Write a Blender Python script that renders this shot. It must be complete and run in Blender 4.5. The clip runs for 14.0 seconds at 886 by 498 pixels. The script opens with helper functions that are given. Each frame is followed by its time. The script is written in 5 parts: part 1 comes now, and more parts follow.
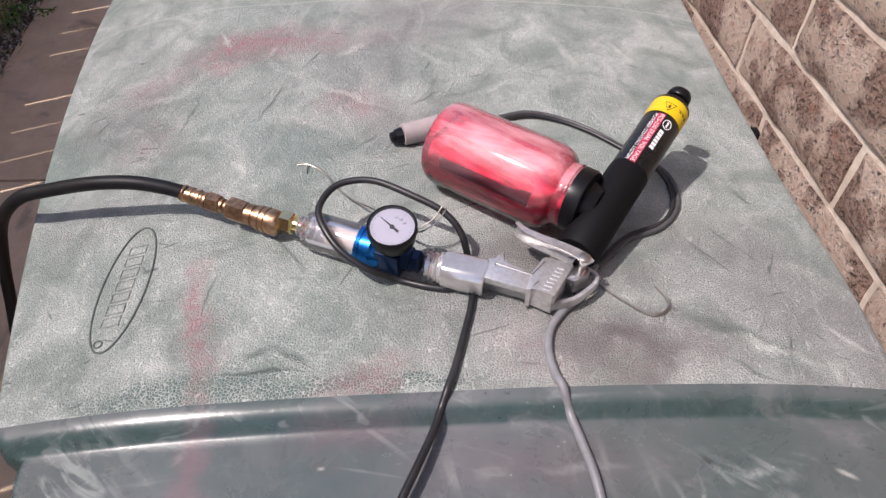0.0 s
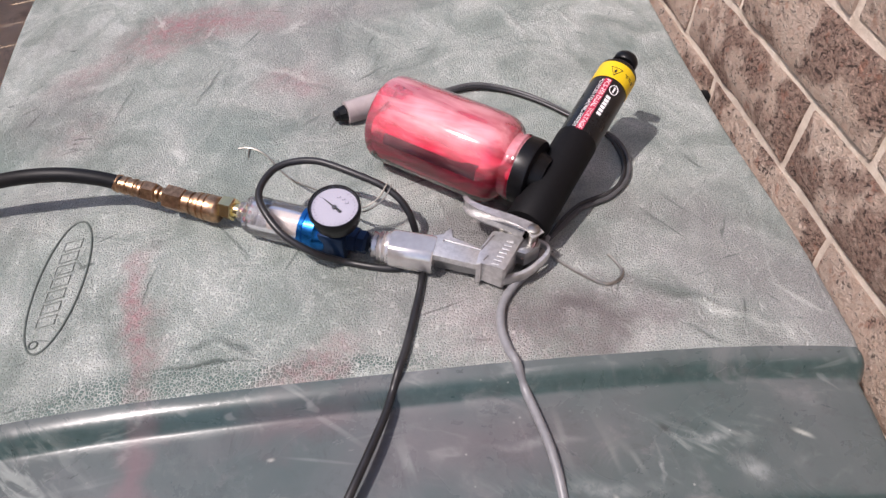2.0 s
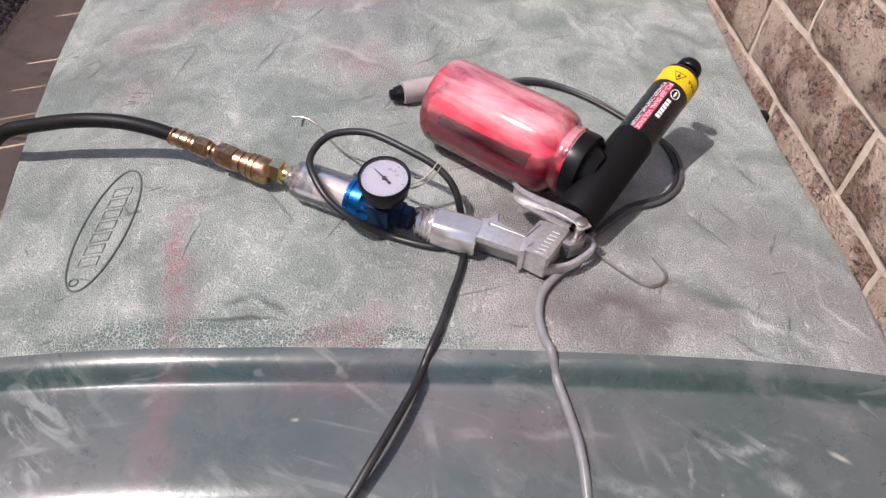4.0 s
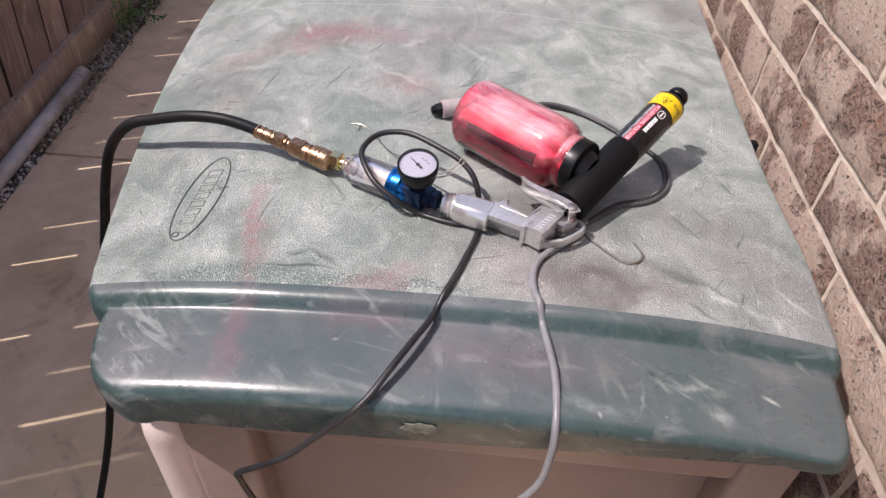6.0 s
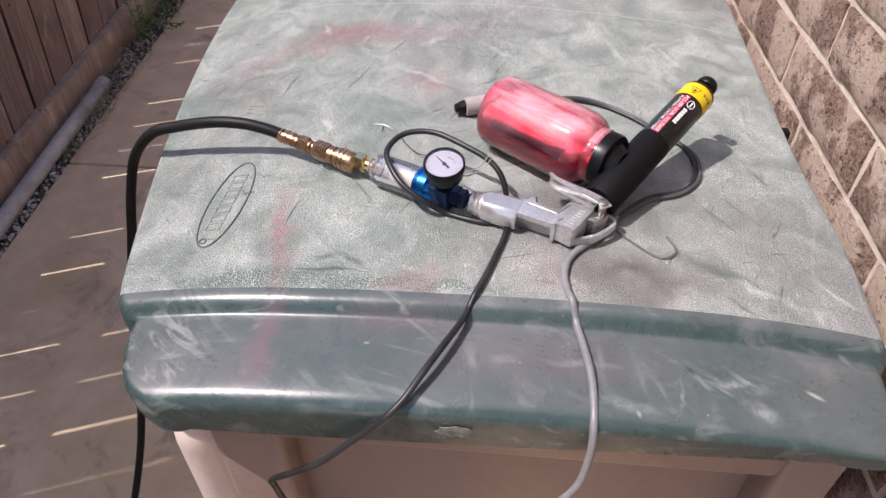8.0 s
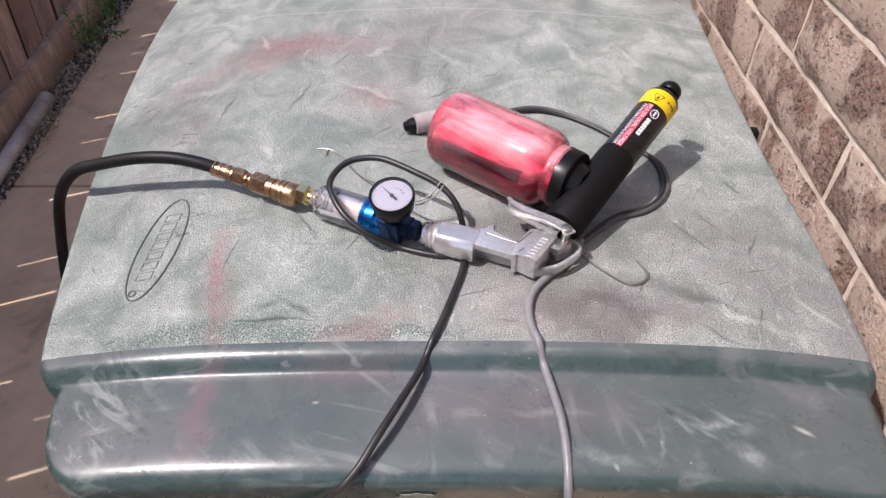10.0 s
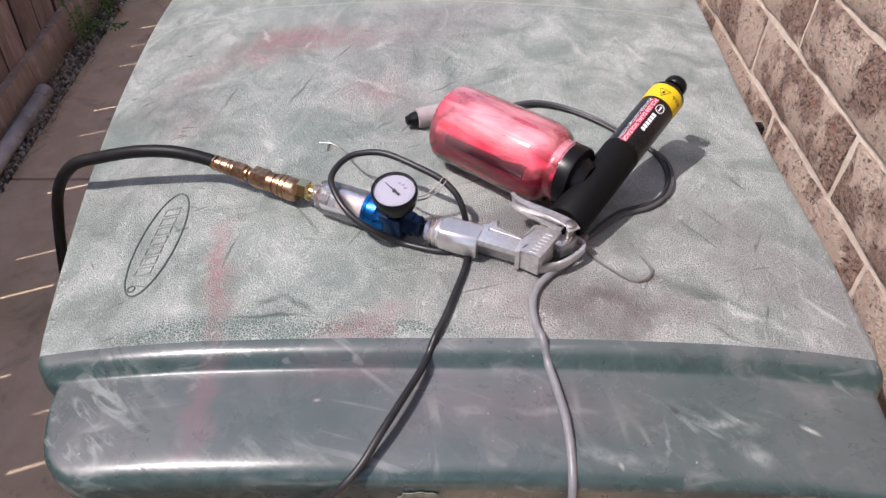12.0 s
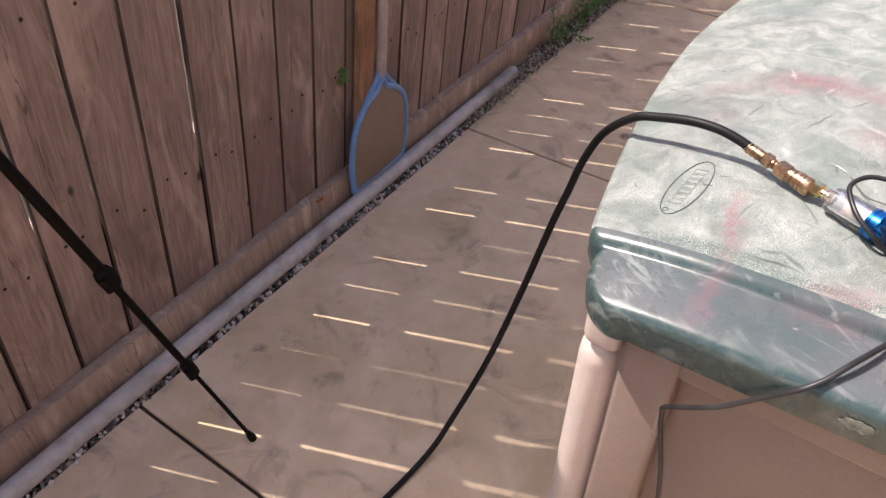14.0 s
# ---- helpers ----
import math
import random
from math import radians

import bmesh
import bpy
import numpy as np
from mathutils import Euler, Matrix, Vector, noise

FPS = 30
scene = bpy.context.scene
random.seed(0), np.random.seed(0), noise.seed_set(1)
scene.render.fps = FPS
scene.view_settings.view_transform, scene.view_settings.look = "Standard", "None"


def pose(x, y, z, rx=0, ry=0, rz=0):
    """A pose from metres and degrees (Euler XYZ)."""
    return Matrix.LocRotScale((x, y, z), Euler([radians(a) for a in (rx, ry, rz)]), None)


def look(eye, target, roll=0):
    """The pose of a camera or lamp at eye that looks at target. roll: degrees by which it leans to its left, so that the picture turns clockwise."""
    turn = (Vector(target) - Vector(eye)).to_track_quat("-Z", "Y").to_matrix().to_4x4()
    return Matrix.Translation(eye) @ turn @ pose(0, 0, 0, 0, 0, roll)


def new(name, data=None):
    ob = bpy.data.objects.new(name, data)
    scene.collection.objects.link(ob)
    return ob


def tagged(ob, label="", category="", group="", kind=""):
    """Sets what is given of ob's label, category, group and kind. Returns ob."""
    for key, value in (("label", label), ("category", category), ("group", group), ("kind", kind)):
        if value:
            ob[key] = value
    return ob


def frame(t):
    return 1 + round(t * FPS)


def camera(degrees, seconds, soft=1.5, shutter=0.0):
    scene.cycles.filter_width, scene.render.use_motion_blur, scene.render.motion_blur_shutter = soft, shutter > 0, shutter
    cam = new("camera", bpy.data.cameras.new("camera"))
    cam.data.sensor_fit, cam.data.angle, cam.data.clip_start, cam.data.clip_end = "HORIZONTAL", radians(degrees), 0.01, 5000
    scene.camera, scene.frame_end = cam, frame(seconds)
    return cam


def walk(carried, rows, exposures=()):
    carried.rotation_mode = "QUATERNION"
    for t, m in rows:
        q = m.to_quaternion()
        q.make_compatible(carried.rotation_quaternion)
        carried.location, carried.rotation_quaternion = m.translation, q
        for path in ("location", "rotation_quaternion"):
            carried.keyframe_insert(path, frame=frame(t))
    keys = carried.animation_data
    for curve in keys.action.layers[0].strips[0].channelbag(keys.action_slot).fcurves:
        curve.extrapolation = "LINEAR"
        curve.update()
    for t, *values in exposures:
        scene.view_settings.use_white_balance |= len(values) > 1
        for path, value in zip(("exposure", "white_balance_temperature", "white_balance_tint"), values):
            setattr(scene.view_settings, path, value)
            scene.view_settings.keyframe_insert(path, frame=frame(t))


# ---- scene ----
cam = camera(63.4, 14.0)
PATH = [
    (0, (-0.053, -0.325, 1.35), (0.098, 1.127, -0.017), 4.6),
    (0.5, (-0.05, -0.311, 1.347), (0.124, 1.134, -0.024), 4.4),
    (1, (-0.046, -0.309, 1.341), (0.146, 1.128, -0.036), 4.0),
    (1.5, (-0.032, -0.314, 1.333), (0.185, 1.105, -0.059), 3.9),
    (2, (-0.031, -0.317, 1.338), (0.195, 1.092, -0.063), 3.9),
    (2.5, (-0.03, -0.318, 1.337), (0.198, 1.086, -0.068), 4.4),
    (3, (-0.029, -0.32, 1.334), (0.185, 1.092, -0.067), 5.3),
    (3.5, (-0.039, -0.326, 1.326), (0.142, 1.092, -0.072), 6.7),
    (3.7, (-0.044, -0.322, 1.312), (0.131, 1.103, -0.08), 7.5),
    (5.8, (-0.015, -0.493, 1.363), (-0.025, 1.043, 0.083), 6.9),
    (6, (-0.008, -0.49, 1.359), (-0.028, 1.048, 0.081), 6.8),
    (6.5, (-0.006, -0.492, 1.351), (-0.049, 1.045, 0.072), 6.5),
    (7, (-0.024, -0.513, 1.353), (-0.093, 1.019, 0.069), 5.9),
    (7.5, (-0.018, -0.503, 1.355), (-0.098, 1.027, 0.069), 5.0),
    (8, (-0.017, -0.482, 1.354), (-0.092, 1.047, 0.067), 3.9),
    (8.5, (-0.009, -0.468, 1.358), (-0.063, 1.06, 0.069), 3.0),
    (9, (-0.004, -0.442, 1.352), (-0.031, 1.083, 0.058), 2.6),
    (11.5, (-0.002, -0.398, 1.351), (0.006, 1.101, 0.028), 2.3),
    (12, (-0.006, -0.401, 1.348), (-0.003, 1.1, 0.027), 2.6),
    (12.5, (-0.006, -0.407, 1.349), (-0.034, 1.101, 0.036), 3.7),
    (13, (-0.018, -0.425, 1.352), (-0.115, 1.089, 0.048), 5.3),
    (13.3, (-0.048, -0.475, 1.345), (-0.238, 1.034, 0.046), 6.9),
    (13.5, (-0.065, -0.528, 1.347), (-0.387, 0.962, 0.053), 7.4),
    (13.6, (-0.08, -0.566, 1.356), (-0.474, 0.906, 0.061), 7.7),
    (13.8, (-0.101, -0.635, 1.354), (-0.699, 0.777, 0.07), 7.1),
    (14, (-0.14, -0.725, 1.388), (-0.929, 0.6, 0.115), 6.7),
]
walk(cam, [(t, look(eye, target, roll)) for t, eye, target, roll in PATH],
     [(0, 0.46, 6600, 19), (3.5, 0.46, 6620, 19), (7.5, 0.67, 6600, 19), (12.5, 0.55, 6500, 19), (13.3, 0.63, 6580, 19), (13.6, 0.75, 6700, 18), (14, 1.14, 6940, 17)])

# The path and the box stand on ground that falls 4 degrees towards the fence and the viewer;
# SLOPE carries places measured along that ground into the world. Walls and fence stand plumb.
SLOPE = Matrix(((0.99875, -0.00373, -0.04980, 0.04457), (0.0, 0.99721, -0.07470, 0.06685),
                (0.04994, 0.07460, 0.99596, 0.00361), (0, 0, 0, 1)))

# ---------------------------------------------------------------- light
SUN_WAY = Vector((0.0458, 0.0176, -0.0722)).normalized()
world = bpy.data.worlds.new("sky")
scene.world = world
world.use_nodes = True
wn = world.node_tree
sky = wn.nodes.new("ShaderNodeTexSky")
sky.sky_type, sky.sun_disc, sky.dust_density = "NISHITA", False, 2.0
sky.sun_elevation, sky.sun_rotation = math.asin(-SUN_WAY.z), math.atan2(-SUN_WAY.x, -SUN_WAY.y)
wn.nodes["Background"].inputs["Strength"].default_value = 0.138
wn.links.new(sky.outputs[0], wn.nodes["Background"].inputs["Color"])
sun = new("sun", bpy.data.lights.new("sun", "SUN"))
sun.data.energy, sun.data.angle, sun.data.color = 3.15, radians(0.53), (1.0, 0.965, 0.92)
sun.matrix_basis = look((-3, -1, 5), Vector((-3, -1, 5)) + SUN_WAY)


# ---------------------------------------------------------------- material helpers
class Nodes:
    """A short way to write node trees."""

    def __init__(self, name):
        self.mat = bpy.data.materials.new(name)
        self.mat.use_nodes = True
        self.tree = self.mat.node_tree
        self.bsdf = self.tree.nodes["Principled BSDF"]
        self.out = self.tree.nodes["Material Output"]
        self.place = self.tree.nodes.new("ShaderNodeTexCoord").outputs["Object"]

    def put(self, socket, value):
        if isinstance(value, (int, float)):
            socket.default_value = value
        elif isinstance(value, (tuple, list)):
            socket.default_value = (*value, 1.0) if len(value) == 3 and socket.type == "RGBA" else value
        else:
            self.tree.links.new(value, socket)

    def node(self, kind, out=0, **ins):
        n = self.tree.nodes.new(kind)
        for k, v in ins.items():
            if k == "operation":
                n.operation = v
            else:
                self.put(n.inputs[int(k[1:])] if k[0] == "_" else n.inputs[k], v)
        return n.outputs[out]

    def math(self, op, a, b=0.0, c=0.0, clamp=False):
        n = self.tree.nodes.new("ShaderNodeMath")
        n.operation, n.use_clamp = op, clamp
        for i, v in enumerate((a, b, c)):
            self.put(n.inputs[i], v)
        return n.outputs[0]

    def mix(self, f, a, b, mode="MIX"):
        n = self.tree.nodes.new("ShaderNodeMix")
        n.data_type, n.blend_type = "RGBA", mode
        self.put(n.inputs[0], f), self.put(n.inputs[6], a), self.put(n.inputs[7], b)
        return n.outputs[2]

    def noise(self, scale, detail=5.0, rough=0.6, warp=0.0, at=None, stretch=None):
        at = at or self.place
        if stretch:
            m = self.tree.nodes.new("ShaderNodeMapping")
            m.inputs["Scale"].default_value = stretch
            self.tree.links.new(at, m.inputs["Vector"])
            at = m.outputs[0]
        n = self.tree.nodes.new("ShaderNodeTexNoise")
        for k, v in (("Vector", at), ("Scale", scale), ("Detail", detail), ("Roughness", rough), ("Distortion", warp)):
            self.put(n.inputs[k], v)
        return n.outputs["Fac"]

    def voronoi(self, scale, feature="F1", at=None):
        n = self.tree.nodes.new("ShaderNodeTexVoronoi")
        n.feature = feature
        self.put(n.inputs["Vector"], at or self.place), self.put(n.inputs["Scale"], scale)
        return n.outputs["Distance"]

    def band(self, v, lo, hi, a=0.0, b=1.0):
        n = self.tree.nodes.new("ShaderNodeMapRange")
        n.interpolation_type = "SMOOTHSTEP"
        for i, x in enumerate((v, lo, hi, a, b)):
            self.put(n.inputs[i], x)
        return n.outputs[0]

    def turned(self, angle, scale):
        """Places turned about z and stretched, for marks that run along a thing."""
        m = self.tree.nodes.new("ShaderNodeMapping")
        m.vector_type = "TEXTURE"
        m.inputs["Rotation"].default_value, m.inputs["Scale"].default_value = (0, 0, radians(angle)), scale
        self.tree.links.new(self.place, m.inputs["Vector"])
        return m.outputs[0]

    def axes(self, at=None):
        n = self.tree.nodes.new("ShaderNodeSeparateXYZ")
        self.tree.links.new(at or self.place, n.inputs[0])
        return n.outputs

    def bump(self, height, strength=0.5, distance=0.001, under=None):
        n = self.tree.nodes.new("ShaderNodeBump")
        self.put(n.inputs["Strength"], strength), self.put(n.inputs["Distance"], distance), self.put(n.inputs["Height"], height)
        if under is not None:
            self.put(n.inputs["Normal"], under)
        return n.outputs[0]

    def done(self, color=None, rough=None, metal=None, normal=None, **more):
        for k, v in (("Base Color", color), ("Roughness", rough), ("Metallic", metal), ("Normal", normal), *more.items()):
            if v is not None:
                self.put(self.bsdf.inputs[k], v)
        return self.mat


def plain(name, color, rough=0.5, metal=0.0, vary=0.25, scale=60.0, bump=0.15, depth=0.0004, dirt=(0.2, 0.18, 0.16), dirty=0.0, **more):
    """A surface of one colour with grain, slight unevenness and, if wanted, dirt."""
    n = Nodes(name)
    g, w = n.noise(scale, 6), n.noise(scale * 0.13, 4)
    dark, light = tuple(c * (1 - vary) for c in color), tuple(min(1, c * (1 + vary)) for c in color)
    col = n.mix(n.band(g, 0.3, 0.7), dark, light)
    if dirty:
        col = n.mix(n.math("MULTIPLY", n.band(w, 0.45, 0.7), dirty), col, dirt)
    return n.done(col, n.math("ADD", n.math("MULTIPLY", n.math("SUBTRACT", w, 0.5), 0.3), rough, clamp=True), metal,
                  n.bump(g, bump, depth), **more)


def spots(n, rows, warp=0.03):
    """A soft mask of uneven patches: rows of x, y, half length, half width, turn, weight."""
    shake = n.tree.nodes.new("ShaderNodeTexNoise")
    n.put(shake.inputs["Vector"], n.place), n.put(shake.inputs["Scale"], 26.0), n.put(shake.inputs["Detail"], 5.0)
    moved = n.node("ShaderNodeVectorMath", operation="MULTIPLY_ADD", _0=shake.outputs["Color"], _1=(warp * 2,) * 3, _2=n.place)
    moved = n.node("ShaderNodeVectorMath", operation="SUBTRACT", _0=moved, _1=(warp,) * 3)
    total = 0.0
    for x, y, a, b, turn, weight in rows:
        m = n.tree.nodes.new("ShaderNodeMapping")
        m.vector_type = "TEXTURE"
        m.inputs["Location"].default_value, m.inputs["Rotation"].default_value = (x, y, 0), (0, 0, radians(turn))
        m.inputs["Scale"].default_value = (a, b, 1000)
        n.put(m.inputs["Vector"], moved)
        d = n.node("ShaderNodeVectorMath", 1, operation="LENGTH", _0=m.outputs[0])
        total = n.math("ADD", total, n.math("MULTIPLY", n.band(d, 1.0, 0.0), weight))
    return total


# ---------------------------------------------------------------- materials
def lid_textured():
    n = Nodes("weathered_green_plastic_pebbled")
    x, y, z = n.axes()
    shift = n.math("MULTIPLY", n.math("SUBTRACT", 1.0, n.math("EXPONENT", n.math("MULTIPLY", n.math("MAXIMUM", y, 0.0), -6.2))), 0.0165)
    n.place = n.node("ShaderNodeCombineXYZ", X=x, Y=n.math("SUBTRACT", y, shift), Z=z)
    big, mid, fine = n.noise(4.5, 5, 0.6, 0.6), n.noise(17, 6, 0.65, 0.8), n.noise(140, 4)
    cell = n.voronoi(420.0, "DISTANCE_TO_EDGE")
    pebble = n.band(cell, 0.03, 0.2)
    chalk = n.mix(n.band(mid, 0.22, 0.8), (0.235, 0.275, 0.246), (0.69, 0.715, 0.68))
    chalk = n.mix(n.band(n.noise(420, 2, 0.5), 0.35, 0.65, 0.0, 0.24), chalk, (0.20, 0.225, 0.205))
    chalk = n.mix(n.band(n.noise(3.2, 3, 0.5, 0.3), 0.48, 0.72, 0.0, 0.75), chalk, (0.30, 0.275, 0.275))
    chalk = n.mix(n.band(n.noise(5.5, 4, 0.5, 0.5), 0.56, 0.7, 0.0, 0.5), chalk, (0.215, 0.28, 0.255))
    green = (0.075, 0.135, 0.118)
    edge = spots(n, [(-0.20, 0.004, 0.17, 0.026, 0, 0.8), (-0.14, 0.035, 0.10, 0.035, 20, 0.25), (-0.05, 0.004, 0.13, 0.014, 0, 0.7), (0.15, 0.01, 0.2, 0.012, 0, 0.2)], 0.02)
    pits = n.math("MULTIPLY", pebble, n.band(n.math("ADD", edge, n.math("MULTIPLY", n.math("SUBTRACT", mid, 0.5), 0.7)), 0.10, 0.6, 0.34, 0.97))
    col = n.mix(pits, chalk, green)
    # pale crease marks and dark scratches: short, nearly straight strokes
    def strokes(angle, scale, lo, hi, long=9.0, gate=6.0):
        v = n.noise(scale, 2, 0.5, 0.25, at=n.turned(angle, (long, 1, 1)))
        return n.math("MULTIPLY", n.band(v, lo, hi), n.band(n.noise(gate, 3), 0.45, 0.6))
    pale = strokes(35, 44, 0.62, 0.8)
    for angle, scale in ((-28, 40), (78, 50), (5, 36), (120, 46)):
        pale = n.math("MAXIMUM", pale, strokes(angle, scale, 0.62, 0.8, gate=5.0 + scale * 0.05))
    col = n.mix(n.math("MULTIPLY", pale, 0.3), col, (0.60, 0.62, 0.58))
    hair = strokes(-50, 120, 0.69, 0.75, 12.0, 9.0)
    for angle, scale in ((20, 140), (62, 110), (-12, 150)):
        hair = n.math("MAXIMUM", hair, strokes(angle, scale, 0.69, 0.75, 12.0, 7.0 + scale * 0.02))
    col = n.mix(n.math("MULTIPLY", hair, 0.75), col, (0.085, 0.11, 0.10))
    smear = n.band(n.noise(5, 5, 0.6, 0.8, stretch=(1.6, 0.6, 1)), 0.5, 0.75, 0.0, 0.5)
    col = n.mix(smear, col, (0.2, 0.255, 0.225))
    seam = n.math("ADD", n.math("SUBTRACT", y, 0.585), n.math("MULTIPLY", n.math("SUBTRACT", n.noise(4, 2), 0.5), 0.05))
    col = n.mix(n.math("MULTIPLY", n.band(n.math("ABSOLUTE", seam), 0.0022, 0.0006), 0.5), col, (0.55, 0.57, 0.53))
    sweep = n.noise(7, 2, 0.45, 1.3, at=n.turned(-24, (1, 2.4, 1)))
    sweep = n.math("MULTIPLY", n.band(n.math("ABSOLUTE", n.math("SUBTRACT", sweep, 0.52)), 0.03, 0.0), n.band(n.noise(6, 3), 0.42, 0.6))
    col = n.mix(n.math("MULTIPLY", sweep, 0.25), col, (0.53, 0.55, 0.52))
    speck = n.math("MULTIPLY", n.band(n.voronoi(45.0), 0.055, 0.03), n.band(mid, 0.5, 0.6))
    col = n.mix(n.math("MULTIPLY", speck, 0.8), col, (0.06, 0.065, 0.06))
    red = spots(n, [(-0.245, 0.462, 0.11, 0.06, 24, 0.6), (-0.19, 0.485, 0.11, 0.05, 10, 0.5), (-0.12, 0.48, 0.16, 0.03, 0, 0.25), (-0.091, 0.358, 0.06, 0.04, -10, 0.5), (-0.31, 0.31, 0.06, 0.05, 60, 0.25),
                    (-0.213, 0.075, 0.02, 0.085, 3, 0.75), (-0.20, 0.02, 0.025, 0.08, 0, 0.4), (-0.075, 0.005, 0.075, 0.03, 25, 0.5), (-0.05, 0.30, 0.15, 0.10, 0, 0.12),
                    (0.1, 0.02, 0.16, 0.07, -5, 0.3), (-0.33, 0.41, 0.06, 0.05, 0, 0.35)])
    col = n.mix(n.math("MULTIPLY", red, n.band(n.math("ADD", n.math("MULTIPLY", fine, 0.5), n.math("MULTIPLY", mid, 0.5)), 0.38, 0.62, 0.3, 1.0), clamp=True), col, (0.37, 0.15, 0.17))
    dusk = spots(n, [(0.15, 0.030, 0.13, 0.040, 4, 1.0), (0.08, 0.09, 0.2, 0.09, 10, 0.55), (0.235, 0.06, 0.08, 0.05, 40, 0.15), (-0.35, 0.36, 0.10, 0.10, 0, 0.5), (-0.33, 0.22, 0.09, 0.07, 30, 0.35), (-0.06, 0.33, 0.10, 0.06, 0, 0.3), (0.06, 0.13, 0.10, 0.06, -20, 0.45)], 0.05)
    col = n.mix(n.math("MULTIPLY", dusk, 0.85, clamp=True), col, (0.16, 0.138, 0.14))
    # folds and rubbed strokes that can be told apart: pale ones, then dark ones
    fold = spots(n, [(-0.252, 0.493, 0.028, 0.005, -68, 0.6), (-0.189, 0.466, 0.024, 0.005, -107, 0.6), (-0.098, 0.461, 0.045, 0.009, 32, 0.6), (-0.097, 0.370, 0.058, 0.010, -32, 0.7),
                     (-0.202, 0.255, 0.022, 0.010, -79, 0.8), (-0.307, 0.389, 0.036, 0.008, -3, 0.5), (0.159, 0.449, 0.055, 0.008, -75, 0.7), (0.230, 0.461, 0.045, 0.007, -63, 0.6), (0.000, 0.440, 0.042, 0.008, -44, 0.7),
                     (0.259, 0.030, 0.065, 0.007, -16, 0.9), (0.306, 0.012, 0.014, 0.006, -84, 0.7), (0.335, 0.044, 0.035, 0.007, -43, 0.7), (-0.239, 0.030, 0.030, 0.008, -1, 0.6), (-0.075, 0.022, 0.028, 0.006, -16, 0.5)], 0.018)
    col = n.mix(n.math("MULTIPLY", n.math("MULTIPLY", fold, n.band(mid, 0.3, 0.6, 0.35, 1.0)), 0.8, clamp=True), col, (0.66, 0.68, 0.64))
    dint = spots(n, [(0.228, 0.046, 0.055, 0.012, -19, 0.8), (0.235, 0.009, 0.034, 0.004, -31, 0.6), (-0.157, 0.035, 0.018, 0.005, 20, 0.9), (-0.126, 0.031, 0.030, 0.006, -24, 0.9),
                     (-0.203, 0.098, 0.035, 0.002, -99, 0.8), (-0.184, 0.360, 0.055, 0.003, -110, 0.8), (-0.271, 0.346, 0.050, 0.003, -102, 0.7), (-0.010, 0.360, 0.032, 0.003, 37, 0.9), (-0.074, 0.287, 0.020, 0.003, -135, 0.8),
                     (-0.045, 0.415, 0.055, 0.014, -86, 0.6), (-0.148, 0.019, 0.050, 0.0022, 0, 1.2)], 0.010)
    col = n.mix(n.math("MULTIPLY", dint, 0.8, clamp=True), col, (0.12, 0.155, 0.14))
    crease = n.noise(5.0, 2, 0.4, 1.6)
    crease = n.band(n.math("ABSOLUTE", n.math("SUBTRACT", crease, 0.5)), 0.05, 0.0)
    h = n.math("ADD", n.math("MULTIPLY", pebble, 0.9), n.math("ADD", n.math("MULTIPLY", mid, 0.5), n.math("ADD", n.math("MULTIPLY", crease, 0.45), n.math("SUBTRACT", n.math("MULTIPLY", fold, 1.3), n.math("MULTIPLY", dint, 1.3)))))
    return n.done(col, n.band(mid, 0.3, 0.7, 0.46, 0.66), 0.0, n.bump(h, 1.0, 0.0015))


